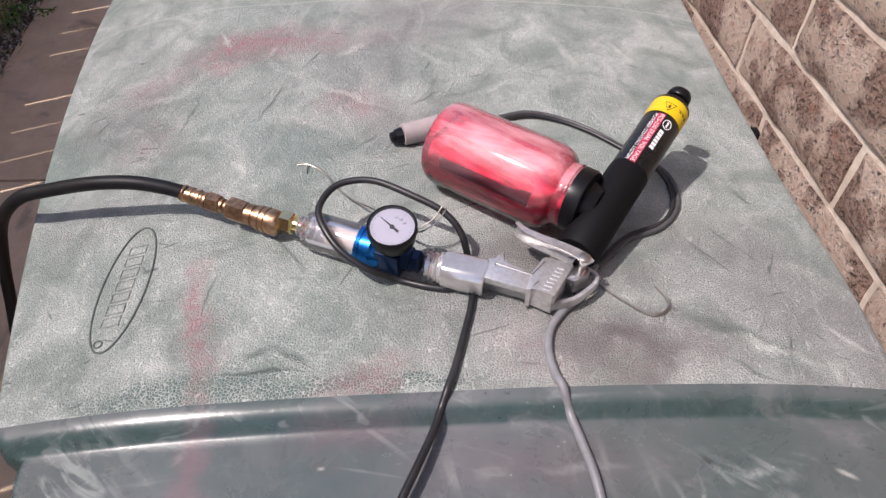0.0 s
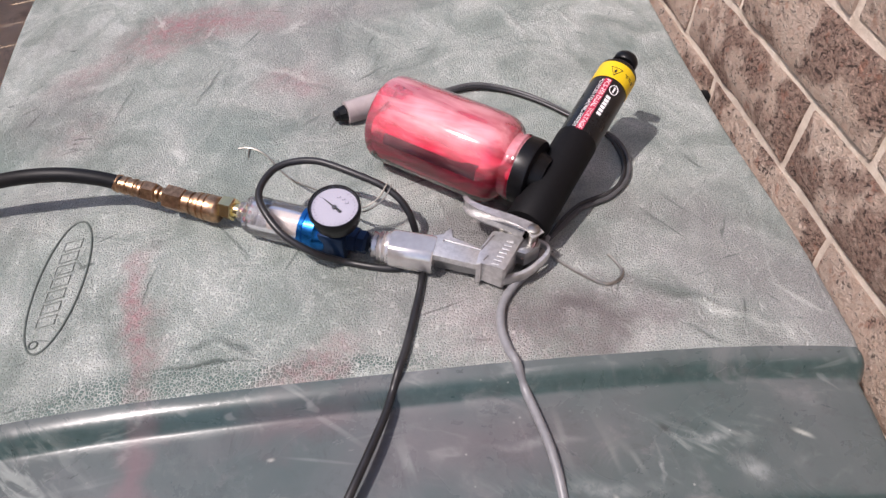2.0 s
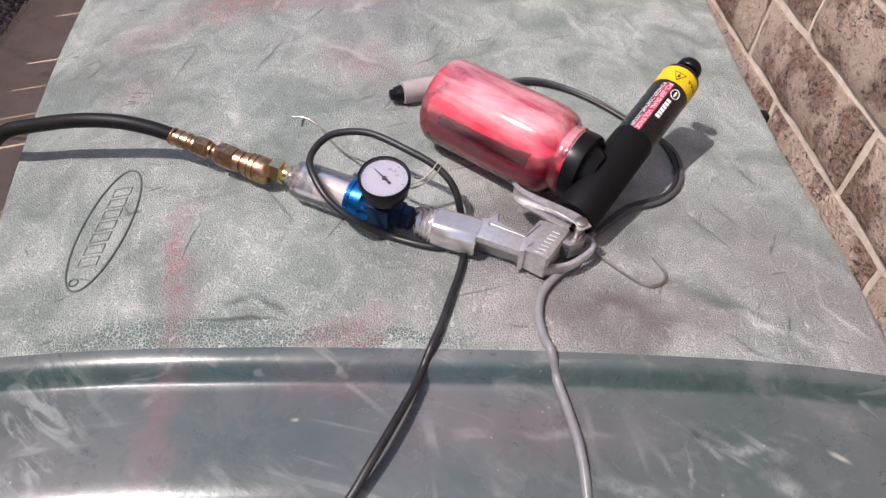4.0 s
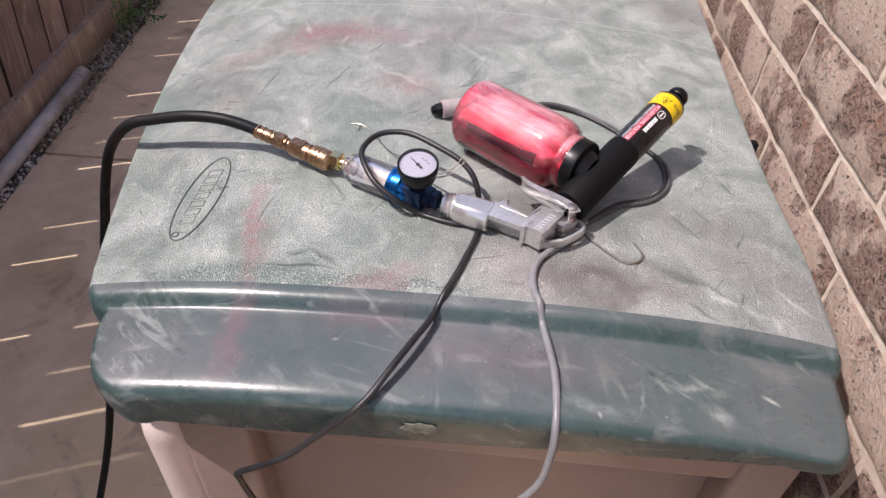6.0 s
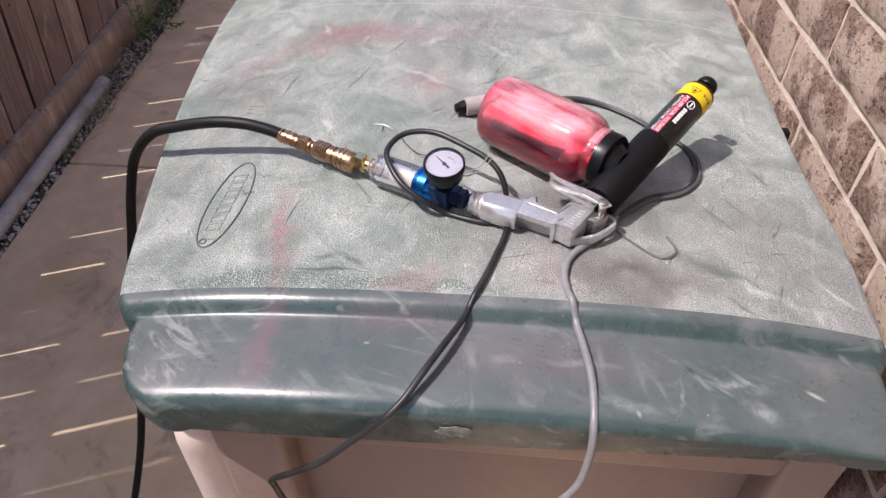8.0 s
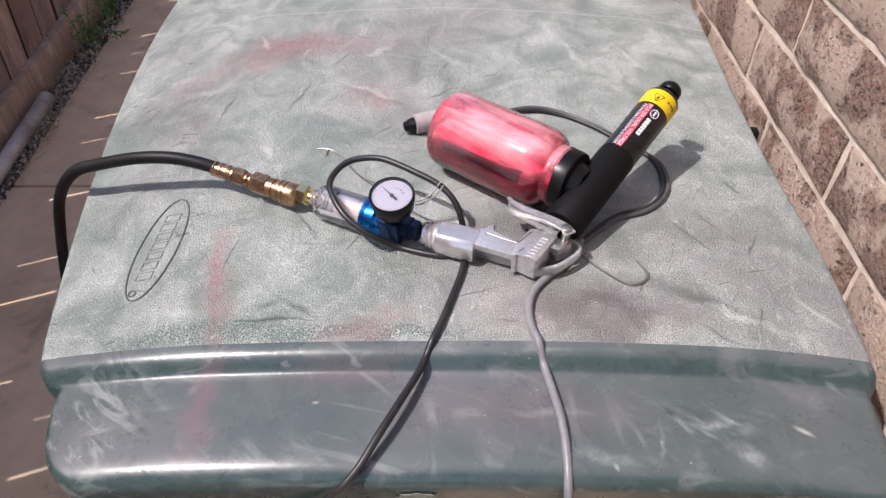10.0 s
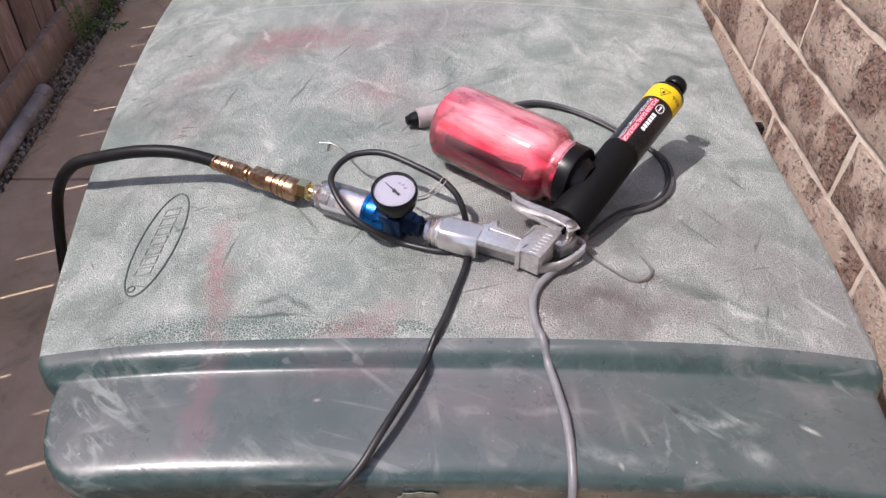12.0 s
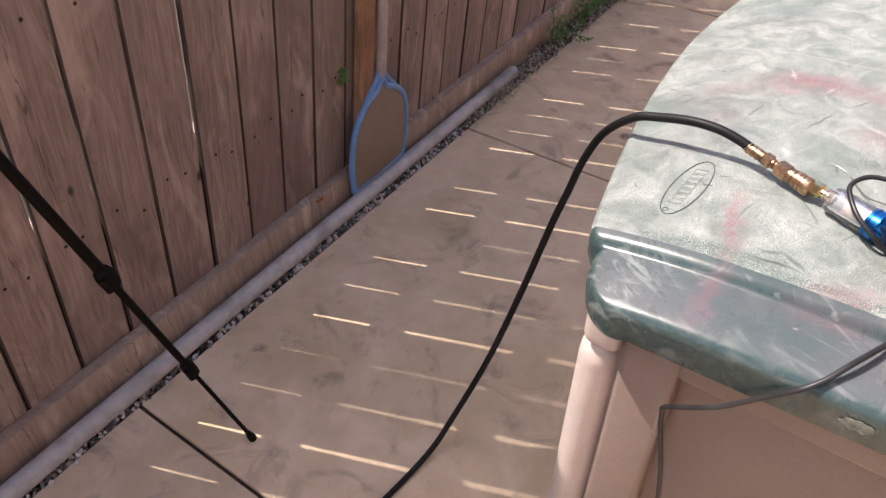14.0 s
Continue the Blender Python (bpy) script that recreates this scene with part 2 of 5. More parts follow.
def lid_smooth():
    n = Nodes("smooth_dark_green_plastic_scuffed")
    x, y, z = n.axes()
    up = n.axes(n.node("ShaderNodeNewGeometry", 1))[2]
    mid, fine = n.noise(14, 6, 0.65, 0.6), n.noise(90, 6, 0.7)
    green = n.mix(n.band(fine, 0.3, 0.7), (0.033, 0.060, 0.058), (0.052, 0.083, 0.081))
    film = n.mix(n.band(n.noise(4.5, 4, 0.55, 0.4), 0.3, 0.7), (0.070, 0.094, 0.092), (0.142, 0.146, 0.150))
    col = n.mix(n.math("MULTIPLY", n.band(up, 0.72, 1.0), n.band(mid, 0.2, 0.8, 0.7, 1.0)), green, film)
    # fine grime and thin crossing scratches over the worn film
    grime = n.noise(48, 8, 0.8, 0.5)
    col = n.mix(n.band(grime, 0.5, 0.68, 0.0, 0.45), col, (0.055, 0.062, 0.063))
    col = n.mix(n.band(n.noise(21, 6, 0.7, 1.0), 0.54, 0.7, 0.0, 0.35), col, (0.21, 0.205, 0.205))
    for angle, scale in ((8, 60), (-14, 75), (42, 66), (-38, 70)):
        v = n.noise(scale, 2, 0.5, 0.2, at=n.turned(angle, (14, 1, 1)))
        line = n.math("MULTIPLY", n.band(v, 0.66, 0.72), n.band(n.noise(5.0 + scale * 0.05, 3), 0.44, 0.6))
        col = n.mix(n.math("MULTIPLY", line, 0.3), col, (0.30, 0.32, 0.31))
    rub = n.noise(9, 4, 0.5, 1.6, stretch=(0.6, 1.2, 1))
    rub = n.band(n.math("ABSOLUTE", n.math("SUBTRACT", rub, 0.5)), 0.03, 0.0)
    worn = spots(n, [(-0.285, -0.06, 0.075, 0.06, 0, 1.0), (-0.30, -0.10, 0.06, 0.05, 30, 0.8), (0.21, -0.065, 0.06, 0.026, 0, 0.9), (-0.15, -0.1, 0.12, 0.02, 0, 0.4), (0.1, -0.1, 0.2, 0.012, 0, 0.3)], 0.03)
    flick = n.band(n.noise(34, 4, 0.6, 0.9, at=n.turned(50, (0.5, 2.4, 1))), 0.5, 0.64)
    col = n.mix(n.math("MULTIPLY", n.math("MULTIPLY", worn, flick), 0.6, clamp=True), col, (0.33, 0.36, 0.34))
    col = n.mix(n.math("MULTIPLY", rub, n.band(mid, 0.5, 0.7, 0.0, 0.22)), col, (0.4, 0.42, 0.4))
    chips = n.band(n.voronoi(95.0), 0.12, 0.05)
    col = n.mix(n.math("MULTIPLY", chips, n.band(mid, 0.54, 0.62, 0.0, 0.7)), col, (0.38, 0.39, 0.36))
    scuff = spots(n, [(0.211, -0.067, 0.020, 0.006, -9, 1.2), (0.232, -0.095, 0.024, 0.012, -23, 0.9), (0.125, -0.101, 0.032, 0.009, -1, 0.7), (0.086, -0.064, 0.055, 0.005, 0, 0.6), (0.171, -0.083, 0.024, 0.002, -93, 0.8)], 0.014)
    col = n.mix(n.math("MULTIPLY", n.math("MULTIPLY", scuff, n.band(fine, 0.35, 0.6, 0.25, 1.0)), 0.65, clamp=True), col, (0.33, 0.35, 0.34))
    col = n.mix(n.math("MULTIPLY", spots(n, [(0.182, -0.060, 0.008, 0.005, -29, 1.0)], 0.008), 0.8, clamp=True), col, (0.04, 0.045, 0.045))
    scar = spots(n, [(0.283, -0.072, 0.012, 0.0035, -28, 1.4), (0.132, -0.108, 0.0025, 0.005, 25, 1.0), (-0.1, -0.055, 0.004, 0.002, 0, 1.3)], 0.004)
    col = n.mix(n.math("MULTIPLY", scar, 0.6, clamp=True), col, (0.40, 0.41, 0.37))
    drag = n.noise(26, 3, 0.5, 0.5, at=n.turned(12, (1, 7, 1)))
    drag = n.math("MULTIPLY", n.band(drag, 0.62, 0.7), n.band(n.noise(7, 3), 0.45, 0.62))
    col = n.mix(n.math("MULTIPLY", drag, 0.45), col, (0.30, 0.33, 0.31))
    dark = n.math("MULTIPLY", n.band(n.voronoi(38.0), 0.05, 0.03), n.band(fine, 0.45, 0.55))
    col = n.mix(dark, col, (0.02, 0.022, 0.02))
    red = spots(n, [(-0.195, -0.05, 0.018, 0.085, 2, 0.48), (-0.08, -0.03, 0.09, 0.03, 10, 0.3), (0.05, -0.06, 0.14, 0.05, 0, 0.22)])
    col = n.mix(n.math("MULTIPLY", red, 0.8, clamp=True), col, (0.235, 0.115, 0.135))
    return n.done(col, n.band(mid, 0.3, 0.7, 0.2, 0.38), 0.0, n.bump(n.math("ADD", mid, n.math("MULTIPLY", fine, 0.15)), 0.25, 0.003))


def brick_mat():
    n = Nodes("rough_fired_brick")
    info = n.tree.nodes.new("ShaderNodeObjectInfo")
    rnd = info.outputs["Random"]
    at = n.node("ShaderNodeVectorMath", operation="ADD", _0=n.place, _1=n.node("ShaderNodeCombineXYZ", X=n.math("MULTIPLY", rnd, 7.0), Y=n.math("MULTIPLY", rnd, 13.0)))
    big, mid, fine = n.noise(11, 4, 0.6, at=at), n.noise(120, 6, 0.75, 0.6, at=at, stretch=(1, 0.7, 1.2)), n.noise(260, 4, 0.7, at=at)
    base = n.mix(rnd, (0.64, 0.44, 0.33), (0.78, 0.58, 0.46))
    base = n.mix(n.band(mid, 0.3, 0.7), base, (0.78, 0.63, 0.52))
    flash = n.math("MULTIPLY", n.band(n.math("ADD", big, n.math("MULTIPLY", n.math("SUBTRACT", rnd, 0.5), 0.16)), 0.45, 0.54), n.band(mid, 0.3, 0.6, 0.4, 1.0))
    col = n.mix(n.math("MULTIPLY", flash, 0.95), base, n.mix(n.band(fine, 0.35, 0.65), (0.15, 0.083, 0.061), (0.42, 0.25, 0.187)))
    col = n.mix(n.math("MULTIPLY", n.band(n.noise(60, 4, 0.6, at=at), 0.6, 0.68), 0.45), col, (0.50, 0.20, 0.12))
    crumb = n.noise(185, 3, 0.6, 0.9, at=at, stretch=(1, 0.75, 1.15))
    hole = n.math("MULTIPLY", n.band(crumb, 0.55, 0.63), n.band(n.math("ADD", n.math("MULTIPLY", flash, 0.35), mid), 0.42, 0.62))
    col = n.mix(n.math("MULTIPLY", hole, 0.85), col, (0.055, 0.032, 0.026))
    h = n.math("SUBTRACT", n.math("ADD", n.math("MULTIPLY", mid, 0.6), n.math("MULTIPLY", crumb, 0.5)), hole)
    return n.done(col, 0.9, 0.0, n.bump(h, 1.0, 0.03))


def mortar_mat():
    n = Nodes("sandy_mortar")
    mid, fine = n.noise(40, 6, 0.7), n.noise(420, 4)
    col = n.mix(n.band(mid, 0.3, 0.7), (0.56, 0.46, 0.37), (0.74, 0.64, 0.54))
    col = n.mix(n.band(n.noise(9, 4), 0.55, 0.7, 0.0, 0.5), col, (0.36, 0.25, 0.2))
    return n.done(col, 0.95, 0.0, n.bump(n.math("ADD", mid, n.math("MULTIPLY", fine, 0.5)), 0.9, 0.004))


def concrete_mat():
    n = Nodes("stained_concrete")
    big, mid, fine = n.noise(2.2, 5, 0.6, 0.5), n.noise(9, 6, 0.65), n.noise(300, 4, 0.7)
    col = n.mix(n.band(mid, 0.3, 0.7), (0.66, 0.49, 0.325), (0.80, 0.61, 0.43))
    col = n.mix(n.band(big, 0.5, 0.68, 0.0, 0.7), col, (0.56, 0.42, 0.255))
    col = n.mix(n.band(n.noise(6, 5, 0.6, 0.7), 0.54, 0.70, 0.0, 0.65), col, (0.30, 0.22, 0.165))
    col = n.mix(n.band(fine, 0.62, 0.72, 0.0, 0.35), col, (0.26, 0.20, 0.155))
    col = n.mix(n.band(n.noise(2.6, 6, 0.75, 1.4), 0.58, 0.64, 0.0, 0.35), col, (0.34, 0.25, 0.18))
    col = n.mix(n.math("MULTIPLY", n.band(n.voronoi(5.0), 0.16, 0.05), n.band(mid, 0.42, 0.6)), col, (0.20, 0.145, 0.11))
    return n.done(col, 0.88, 0.0, n.bump(n.math("ADD", fine, mid), 0.35, 0.0015))


def wood_mat(name, dark, light, grain=1.0):
    n = Nodes(name)
    rnd = n.tree.nodes.new("ShaderNodeObjectInfo").outputs["Random"]
    at = n.node("ShaderNodeVectorMath", operation="ADD", _0=n.place, _1=n.node("ShaderNodeCombineXYZ", X=n.math("MULTIPLY", rnd, 5.0), Y=n.math("MULTIPLY", rnd, 9.0), Z=n.math("MULTIPLY", rnd, 21.0)))
    g = n.noise(14 * grain, 6, 0.65, 1.2, at=at, stretch=(7, 7, 0.5))
    s = n.noise(3, 5, 0.6, 0.4, at=at)
    col = n.mix(n.band(g, 0.25, 0.75), dark, light)
    col = n.mix(n.math("MULTIPLY", n.math("SUBTRACT", rnd, 0.35), 0.8, clamp=True), col, tuple(c * 0.55 for c in light))
    col = n.mix(n.band(s, 0.52, 0.72, 0.0, 0.5), col, tuple(c * 0.55 for c in dark))
    patch = n.noise(5.5, 5, 0.6, 0.9, at=at, stretch=(2.2, 2.2, 0.7))
    col = n.mix(n.band(patch, 0.5, 0.68, 0.0, 0.5), col, tuple(c * k for c, k in zip(light, (1.45, 1.5, 1.5))))
    col = n.mix(n.band(n.noise(2.4, 4, 0.6, 0.5, at=at, stretch=(1, 1, 0.6)), 0.5, 0.66, 0.0, 0.55), col, tuple(c * k for c, k in zip(dark, (0.8, 0.72, 0.75))))
    knot = n.band(n.voronoi(4.2, at=n.node("ShaderNodeVectorMath", operation="MULTIPLY", _0=at, _1=(1.5, 1.5, 0.9))), 0.075, 0.04)
    col = n.mix(knot, col, tuple(c * 0.3 for c in dark))
    split = n.noise(5, 3, 0.5, 0.8, at=at, stretch=(9, 9, 0.35))
    split = n.band(n.math("ABSOLUTE", n.math("SUBTRACT", split, 0.42)), 0.008, 0.0)
    col = n.mix(n.math("MULTIPLY", split, 0.7), col, tuple(c * 0.25 for c in dark))
    return n.done(col, 0.85, 0.0, n.bump(n.math("SUBTRACT", g, split), 0.5, 0.002))


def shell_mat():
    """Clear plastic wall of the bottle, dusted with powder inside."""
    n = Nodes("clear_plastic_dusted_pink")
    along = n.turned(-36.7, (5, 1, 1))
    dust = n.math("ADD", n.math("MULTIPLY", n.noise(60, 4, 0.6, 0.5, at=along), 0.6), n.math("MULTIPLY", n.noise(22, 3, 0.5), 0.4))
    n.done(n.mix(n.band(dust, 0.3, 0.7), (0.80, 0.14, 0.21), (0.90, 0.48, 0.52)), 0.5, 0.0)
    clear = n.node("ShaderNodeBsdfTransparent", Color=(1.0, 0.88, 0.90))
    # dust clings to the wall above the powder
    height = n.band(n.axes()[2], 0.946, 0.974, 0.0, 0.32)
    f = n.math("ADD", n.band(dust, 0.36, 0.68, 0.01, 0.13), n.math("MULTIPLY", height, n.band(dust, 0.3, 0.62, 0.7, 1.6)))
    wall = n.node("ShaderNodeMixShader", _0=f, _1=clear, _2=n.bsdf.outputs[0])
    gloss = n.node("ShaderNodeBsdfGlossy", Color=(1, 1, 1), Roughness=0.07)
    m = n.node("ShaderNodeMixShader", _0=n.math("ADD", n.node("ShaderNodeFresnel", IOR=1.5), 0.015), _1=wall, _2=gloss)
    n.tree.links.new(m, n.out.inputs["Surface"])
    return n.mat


def powder_mat():
    n = Nodes("bright_red_pink_powder")
    along = n.turned(-36.7, (3.5, 1, 1))
    v, fine = n.noise(60, 5, 0.65, 0.7, at=along), n.noise(300, 3)
    col = n.mix(n.band(v, 0.38, 0.6), (0.46, 0.008, 0.035), (0.92, 0.045, 0.125))
    return n.done(col, 0.9, 0.0, n.bump(n.math("ADD", v, n.math("MULTIPLY", fine, 0.3)), 0.4, 0.002))


def clear_mat(name, tint=(0.93, 0.93, 0.95), body=0.12):
    n = Nodes(name)
    n.done((0.85, 0.83, 0.85), 0.08, 0.0)
    clear = n.node("ShaderNodeBsdfTransparent", Color=tint)
    gloss = n.node("ShaderNodeBsdfGlossy", Color=(1, 1, 1), Roughness=0.04)
    f = n.node("ShaderNodeFresnel", IOR=1.5)
    a = n.node("ShaderNodeMixShader", _0=body, _1=clear, _2=n.bsdf.outputs[0])
    n.tree.links.new(n.node("ShaderNodeMixShader", _0=f, _1=a, _2=gloss), n.out.inputs["Surface"])
    return n.mat


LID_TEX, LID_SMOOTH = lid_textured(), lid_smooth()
BRICK, MORTAR, CONCRETE = brick_mat(), mortar_mat(), concrete_mat()
BOARD = wood_mat("weathered_cedar_board", (0.20, 0.143, 0.125), (0.37, 0.277, 0.241), 0.7)
# board sides coloured near black to paint the shade inside the gaps
BOARD_GAP_SHADE = wood_mat("board_side_gap_shade", (0.045, 0.030, 0.024), (0.085, 0.058, 0.046))
KICK = wood_mat("weathered_kick_board", (0.27, 0.19, 0.142), (0.48, 0.36, 0.285))
POST = wood_mat("brown_fence_post", (0.24, 0.12, 0.065), (0.42, 0.25, 0.15))
# body colour lowered for its shade; the column keeps a sunlit tone
BEIGE_SHADED = plain("beige_plastic_shade_toned", (0.285, 0.213, 0.183), 0.45, 0, 0.05, 180, 0.2, 0.0005, (0.26, 0.195, 0.165), 0.4)
PALE_SUNLIT = plain("pale_beige_column_sunlit_tone", (0.64, 0.54, 0.49), 0.4, 0, 0.04, 180, 0.2, 0.0005, (0.5, 0.42, 0.36), 0.25)
SOIL_SHADE = plain("dark_soil_and_ground_shade", (0.06, 0.045, 0.035), 0.95, 0, 0.4, 40, 0.8, 0.01)
PVC = plain("grey_weathered_pipe_plastic", (0.45, 0.425, 0.415), 0.5, 0, 0.15, 30, 0.2, 0.0005, (0.13, 0.11, 0.10), 0.75)
STONE = plain("mixed_gravel", (0.30, 0.27, 0.25), 0.85, 0, 0.5, 9, 0.3, 0.002)
RUBBER = plain("black_rubber_hose", (0.008, 0.008, 0.009), 0.5, 0, 0.2, 90, 0.2, 0.0003, (0.022, 0.021, 0.021), 0.35, **{"Specular IOR Level": 0.25})
CORD = plain("dark_grey_cable_sheath", (0.017, 0.017, 0.019), 0.4, 0, 0.2, 90, 0.1, 0.0002, (0.050, 0.049, 0.050), 0.5, **{"Specular IOR Level": 0.45})
CORD_MID = plain("mid_grey_cable_sheath", (0.07, 0.07, 0.073), 0.42, 0, 0.15, 90, 0.1, 0.0002)
CORD_GREY = plain("grey_cable_sheath", (0.20, 0.20, 0.21), 0.4, 0, 0.12, 90, 0.1, 0.0002, (0.34, 0.335, 0.335), 0.4)
BRASS = plain("tarnished_brass", (0.42, 0.265, 0.16), 0.35, 0.95, 0.35, 220, 0.4, 0.0004, (0.16, 0.085, 0.055), 0.8)
BRASS_NEW = plain("bright_yellow_brass", (0.80, 0.66, 0.34), 0.25, 1.0, 0.1, 120, 0.1, 0.0002)
ALU = plain("cast_aluminium", (0.62, 0.61, 0.605), 0.38, 0.75, 0.12, 260, 0.3, 0.0004, (0.30, 0.29, 0.28), 0.7)
ALU_DARK = plain("dull_aluminium", (0.40, 0.40, 0.41), 0.4, 1.0, 0.12, 200, 0.3, 0.0003)
TAPE = plain("glossy_clear_tape_over_metal", (0.60, 0.58, 0.57), 0.24, 0.7, 0.12, 70, 0.25, 0.0006)
STEEL = plain("dull_steel", (0.40, 0.38, 0.34), 0.36, 0.95, 0.1, 200, 0.1, 0.0002)
BLACK = plain("black_moulded_plastic", (0.006, 0.006, 0.007), 0.33, 0, 0.2, 120, 0.1, 0.0002, **{"Specular IOR Level": 0.24})
FOAM = plain("matt_black_grip", (0.006, 0.0058, 0.0066), 0.62, 0, 0.15, 300, 0.3, 0.0003, **{"Specular IOR Level": 0.13})
GLOSS = plain("glossy_black_label", (0.009, 0.009, 0.010), 0.28, 0, 0.1, 120, 0.05, 0.0002, **{"Specular IOR Level": 0.35})
YELLOW = plain("yellow_warning_label", (0.74, 0.50, 0.010), 0.4, 0, 0.04, 60, 0.05, 0.0002)
RED = plain("red_label_band", (0.42, 0.02, 0.06), 0.35, 0, 0.05, 60, 0.05, 0.0002)
WHITE = plain("white_print", (0.82, 0.80, 0.80), 0.4, 0, 0.03, 60, 0.05, 0.0002)
PRINT = plain("black_print", (0.02, 0.02, 0.02), 0.45, 0, 0.1, 60, 0.05, 0.0002)
DIAL = plain("white_dial_face", (0.38, 0.37, 0.43), 0.4, 0, 0.02, 60, 0.02, 0.0002)
BLUE = plain("blue_anodised_metal", (0.008, 0.13, 0.40), 0.26, 0.85, 0.12, 120, 0.1, 0.0002)
NAVY = plain("dark_blue_anodised_metal", (0.012, 0.03, 0.075), 0.3, 0.6, 0.12, 120, 0.1, 0.0002)
FILTER = plain("cream_filter_element", (0.75, 0.62, 0.50), 0.7, 0, 0.06, 200, 0.2, 0.0003)
GREYPLUG = plain("dusty_grey_plastic", (0.36, 0.31, 0.31), 0.5, 0, 0.08, 120, 0.1, 0.0002)
POWDER = powder_mat()
TUBE_IN = plain("powder_coated_dark_tube", (0.085, 0.014, 0.024), 0.6, 0, 0.3, 60, 0.2, 0.0003)
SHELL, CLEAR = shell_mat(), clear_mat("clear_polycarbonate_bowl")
NET_BLUE = plain("faded_blue_plastic", (0.16, 0.30, 0.56), 0.45, 0, 0.1, 60, 0.1, 0.0004)
MESH = plain("dusty_brown_netting", (0.24, 0.18, 0.13), 0.8, 0, 0.2, 300, 0.3, 0.0005)
POLE = plain("weathered_pale_pole", (0.42, 0.35, 0.32), 0.5, 0.0, 0.1, 40, 0.1, 0.0004)
LEAF = plain("fresh_green_leaf", (0.09, 0.20, 0.035), 0.5, 0, 0.4, 25, 0.2, 0.0005)
DRY = plain("dry_straw_litter", (0.30, 0.24, 0.15), 0.8, 0, 0.4, 25, 0.2, 0.0005)


# ---------------------------------------------------------------- mesh helpers
def part(name, bm, material, parent=None, label="", smooth=True, at=None):
    """Links a bmesh as ONE mesh object under a thing or a part."""
    me = bpy.data.meshes.new(name)
    bmesh.ops.recalc_face_normals(bm, faces=bm.faces)
    bm.to_mesh(me)
    bm.free()
    for m in material if isinstance(material, (list, tuple)) else [material]:
        me.materials.append(m)
    if smooth:
        me.shade_smooth()
        me.set_sharp_from_angle(angle=radians(38))
    ob = new(name, me)
    if parent is not None:
        ob.parent = parent
    if at is not None:
        ob.matrix_basis = at
    if label:
        ob["label"] = label
    return ob


def thing(name, label, category, group="", kind="", at=SLOPE):
    ob = new(name)
    ob.matrix_basis = at
    return tagged(ob, label, category, group, kind)


def box(bm, lo, hi, bevel=0.0, m=None, seg=2):
    """A box between two corners, its edges rounded."""
    lo, hi = Vector(lo), Vector(hi)
    mid, size = (lo + hi) / 2, hi - lo
    made = bmesh.ops.create_cube(bm, size=1.0, matrix=Matrix.Translation(mid) @ Matrix.Diagonal((*size, 1)))["verts"]
    if bevel:
        edges = list({e for v in made for e in v.link_edges})
        res = bmesh.ops.bevel(bm, geom=edges, offset=bevel, segments=seg, profile=0.5, affect="EDGES")
        made = list({v for f in res["faces"] for v in f.verts} | {v for v in made if v.is_valid})
    if m is not None:
        bmesh.ops.transform(bm, matrix=m, verts=made)
    return bm


def frame_on(p, way, up=(0, 0, 1)):
    """A frame at p whose x axis runs along way, with z as near to up as can be."""
    x = Vector(way).normalized()
    y = Vector(up).cross(x).normalized()
    z = x.cross(y)
    return Matrix(((x.x, y.x, z.x, p[0]), (x.y, y.y, z.y, p[1]), (x.z, y.z, z.z, p[2]), (0, 0, 0, 1)))


def lathe(bm, profile, m=None, seg=40, cap=True):
    """Turns rows of (place along x, radius) about the x axis of the frame m."""
    m = m or Matrix()
    rings = []
    for s, r in profile:
        rings.append([bm.verts.new(m @ Vector((s, r * math.cos(2 * math.pi * k / seg), r * math.sin(2 * math.pi * k / seg)))) for k in range(seg)])
    for a, b in zip(rings, rings[1:]):
        for k in range(seg):
            bm.faces.new((a[k], a[(k + 1) % seg], b[(k + 1) % seg], b[k]))
    if cap:
        bm.faces.new(rings[0]), bm.faces.new(rings[-1])
    return bm


def spline(points, n=10):
    pts = [Vector(p) for p in points]
    pts = [pts[0] * 2 - pts[1]] + pts + [pts[-1] * 2 - pts[-2]]
    out = []
    for a, b, c, d in zip(pts, pts[1:], pts[2:], pts[3:]):
        for i in range(n):
            t = i / n
            out.append(0.5 * (2 * b + (c - a) * t + (2 * a - 5 * b + 4 * c - d) * t * t + (3 * b - a - 3 * c + d) * t ** 3))
    return out + [pts[-2]]


def tube(bm, points, r, seg=12, n=10, taper=None):
    """A round cord along a smooth line through the points."""
    line = spline(points, n) if n else [Vector(p) for p in points]
    u, rings = None, []
    for i, p in enumerate(line):
        way = (line[min(i + 1, len(line) - 1)] - line[max(i - 1, 0)]).normalized()
        if u is None:
            u = way.orthogonal().normalized()
        u = (u - way * u.dot(way)).normalized()
        v = way.cross(u)
        q = r * (1 if taper is None else 1 + (taper - 1) * i / (len(line) - 1))
        rings.append([bm.verts.new(p + (u * math.cos(2 * math.pi * k / seg) + v * math.sin(2 * math.pi * k / seg)) * q) for k in range(seg)])
    for a, b in zip(rings, rings[1:]):
        for k in range(seg):
            bm.faces.new((a[k], a[(k + 1) % seg], b[(k + 1) % seg], b[k]))
    bm.faces.new(rings[0]), bm.faces.new(rings[-1])
    return bm


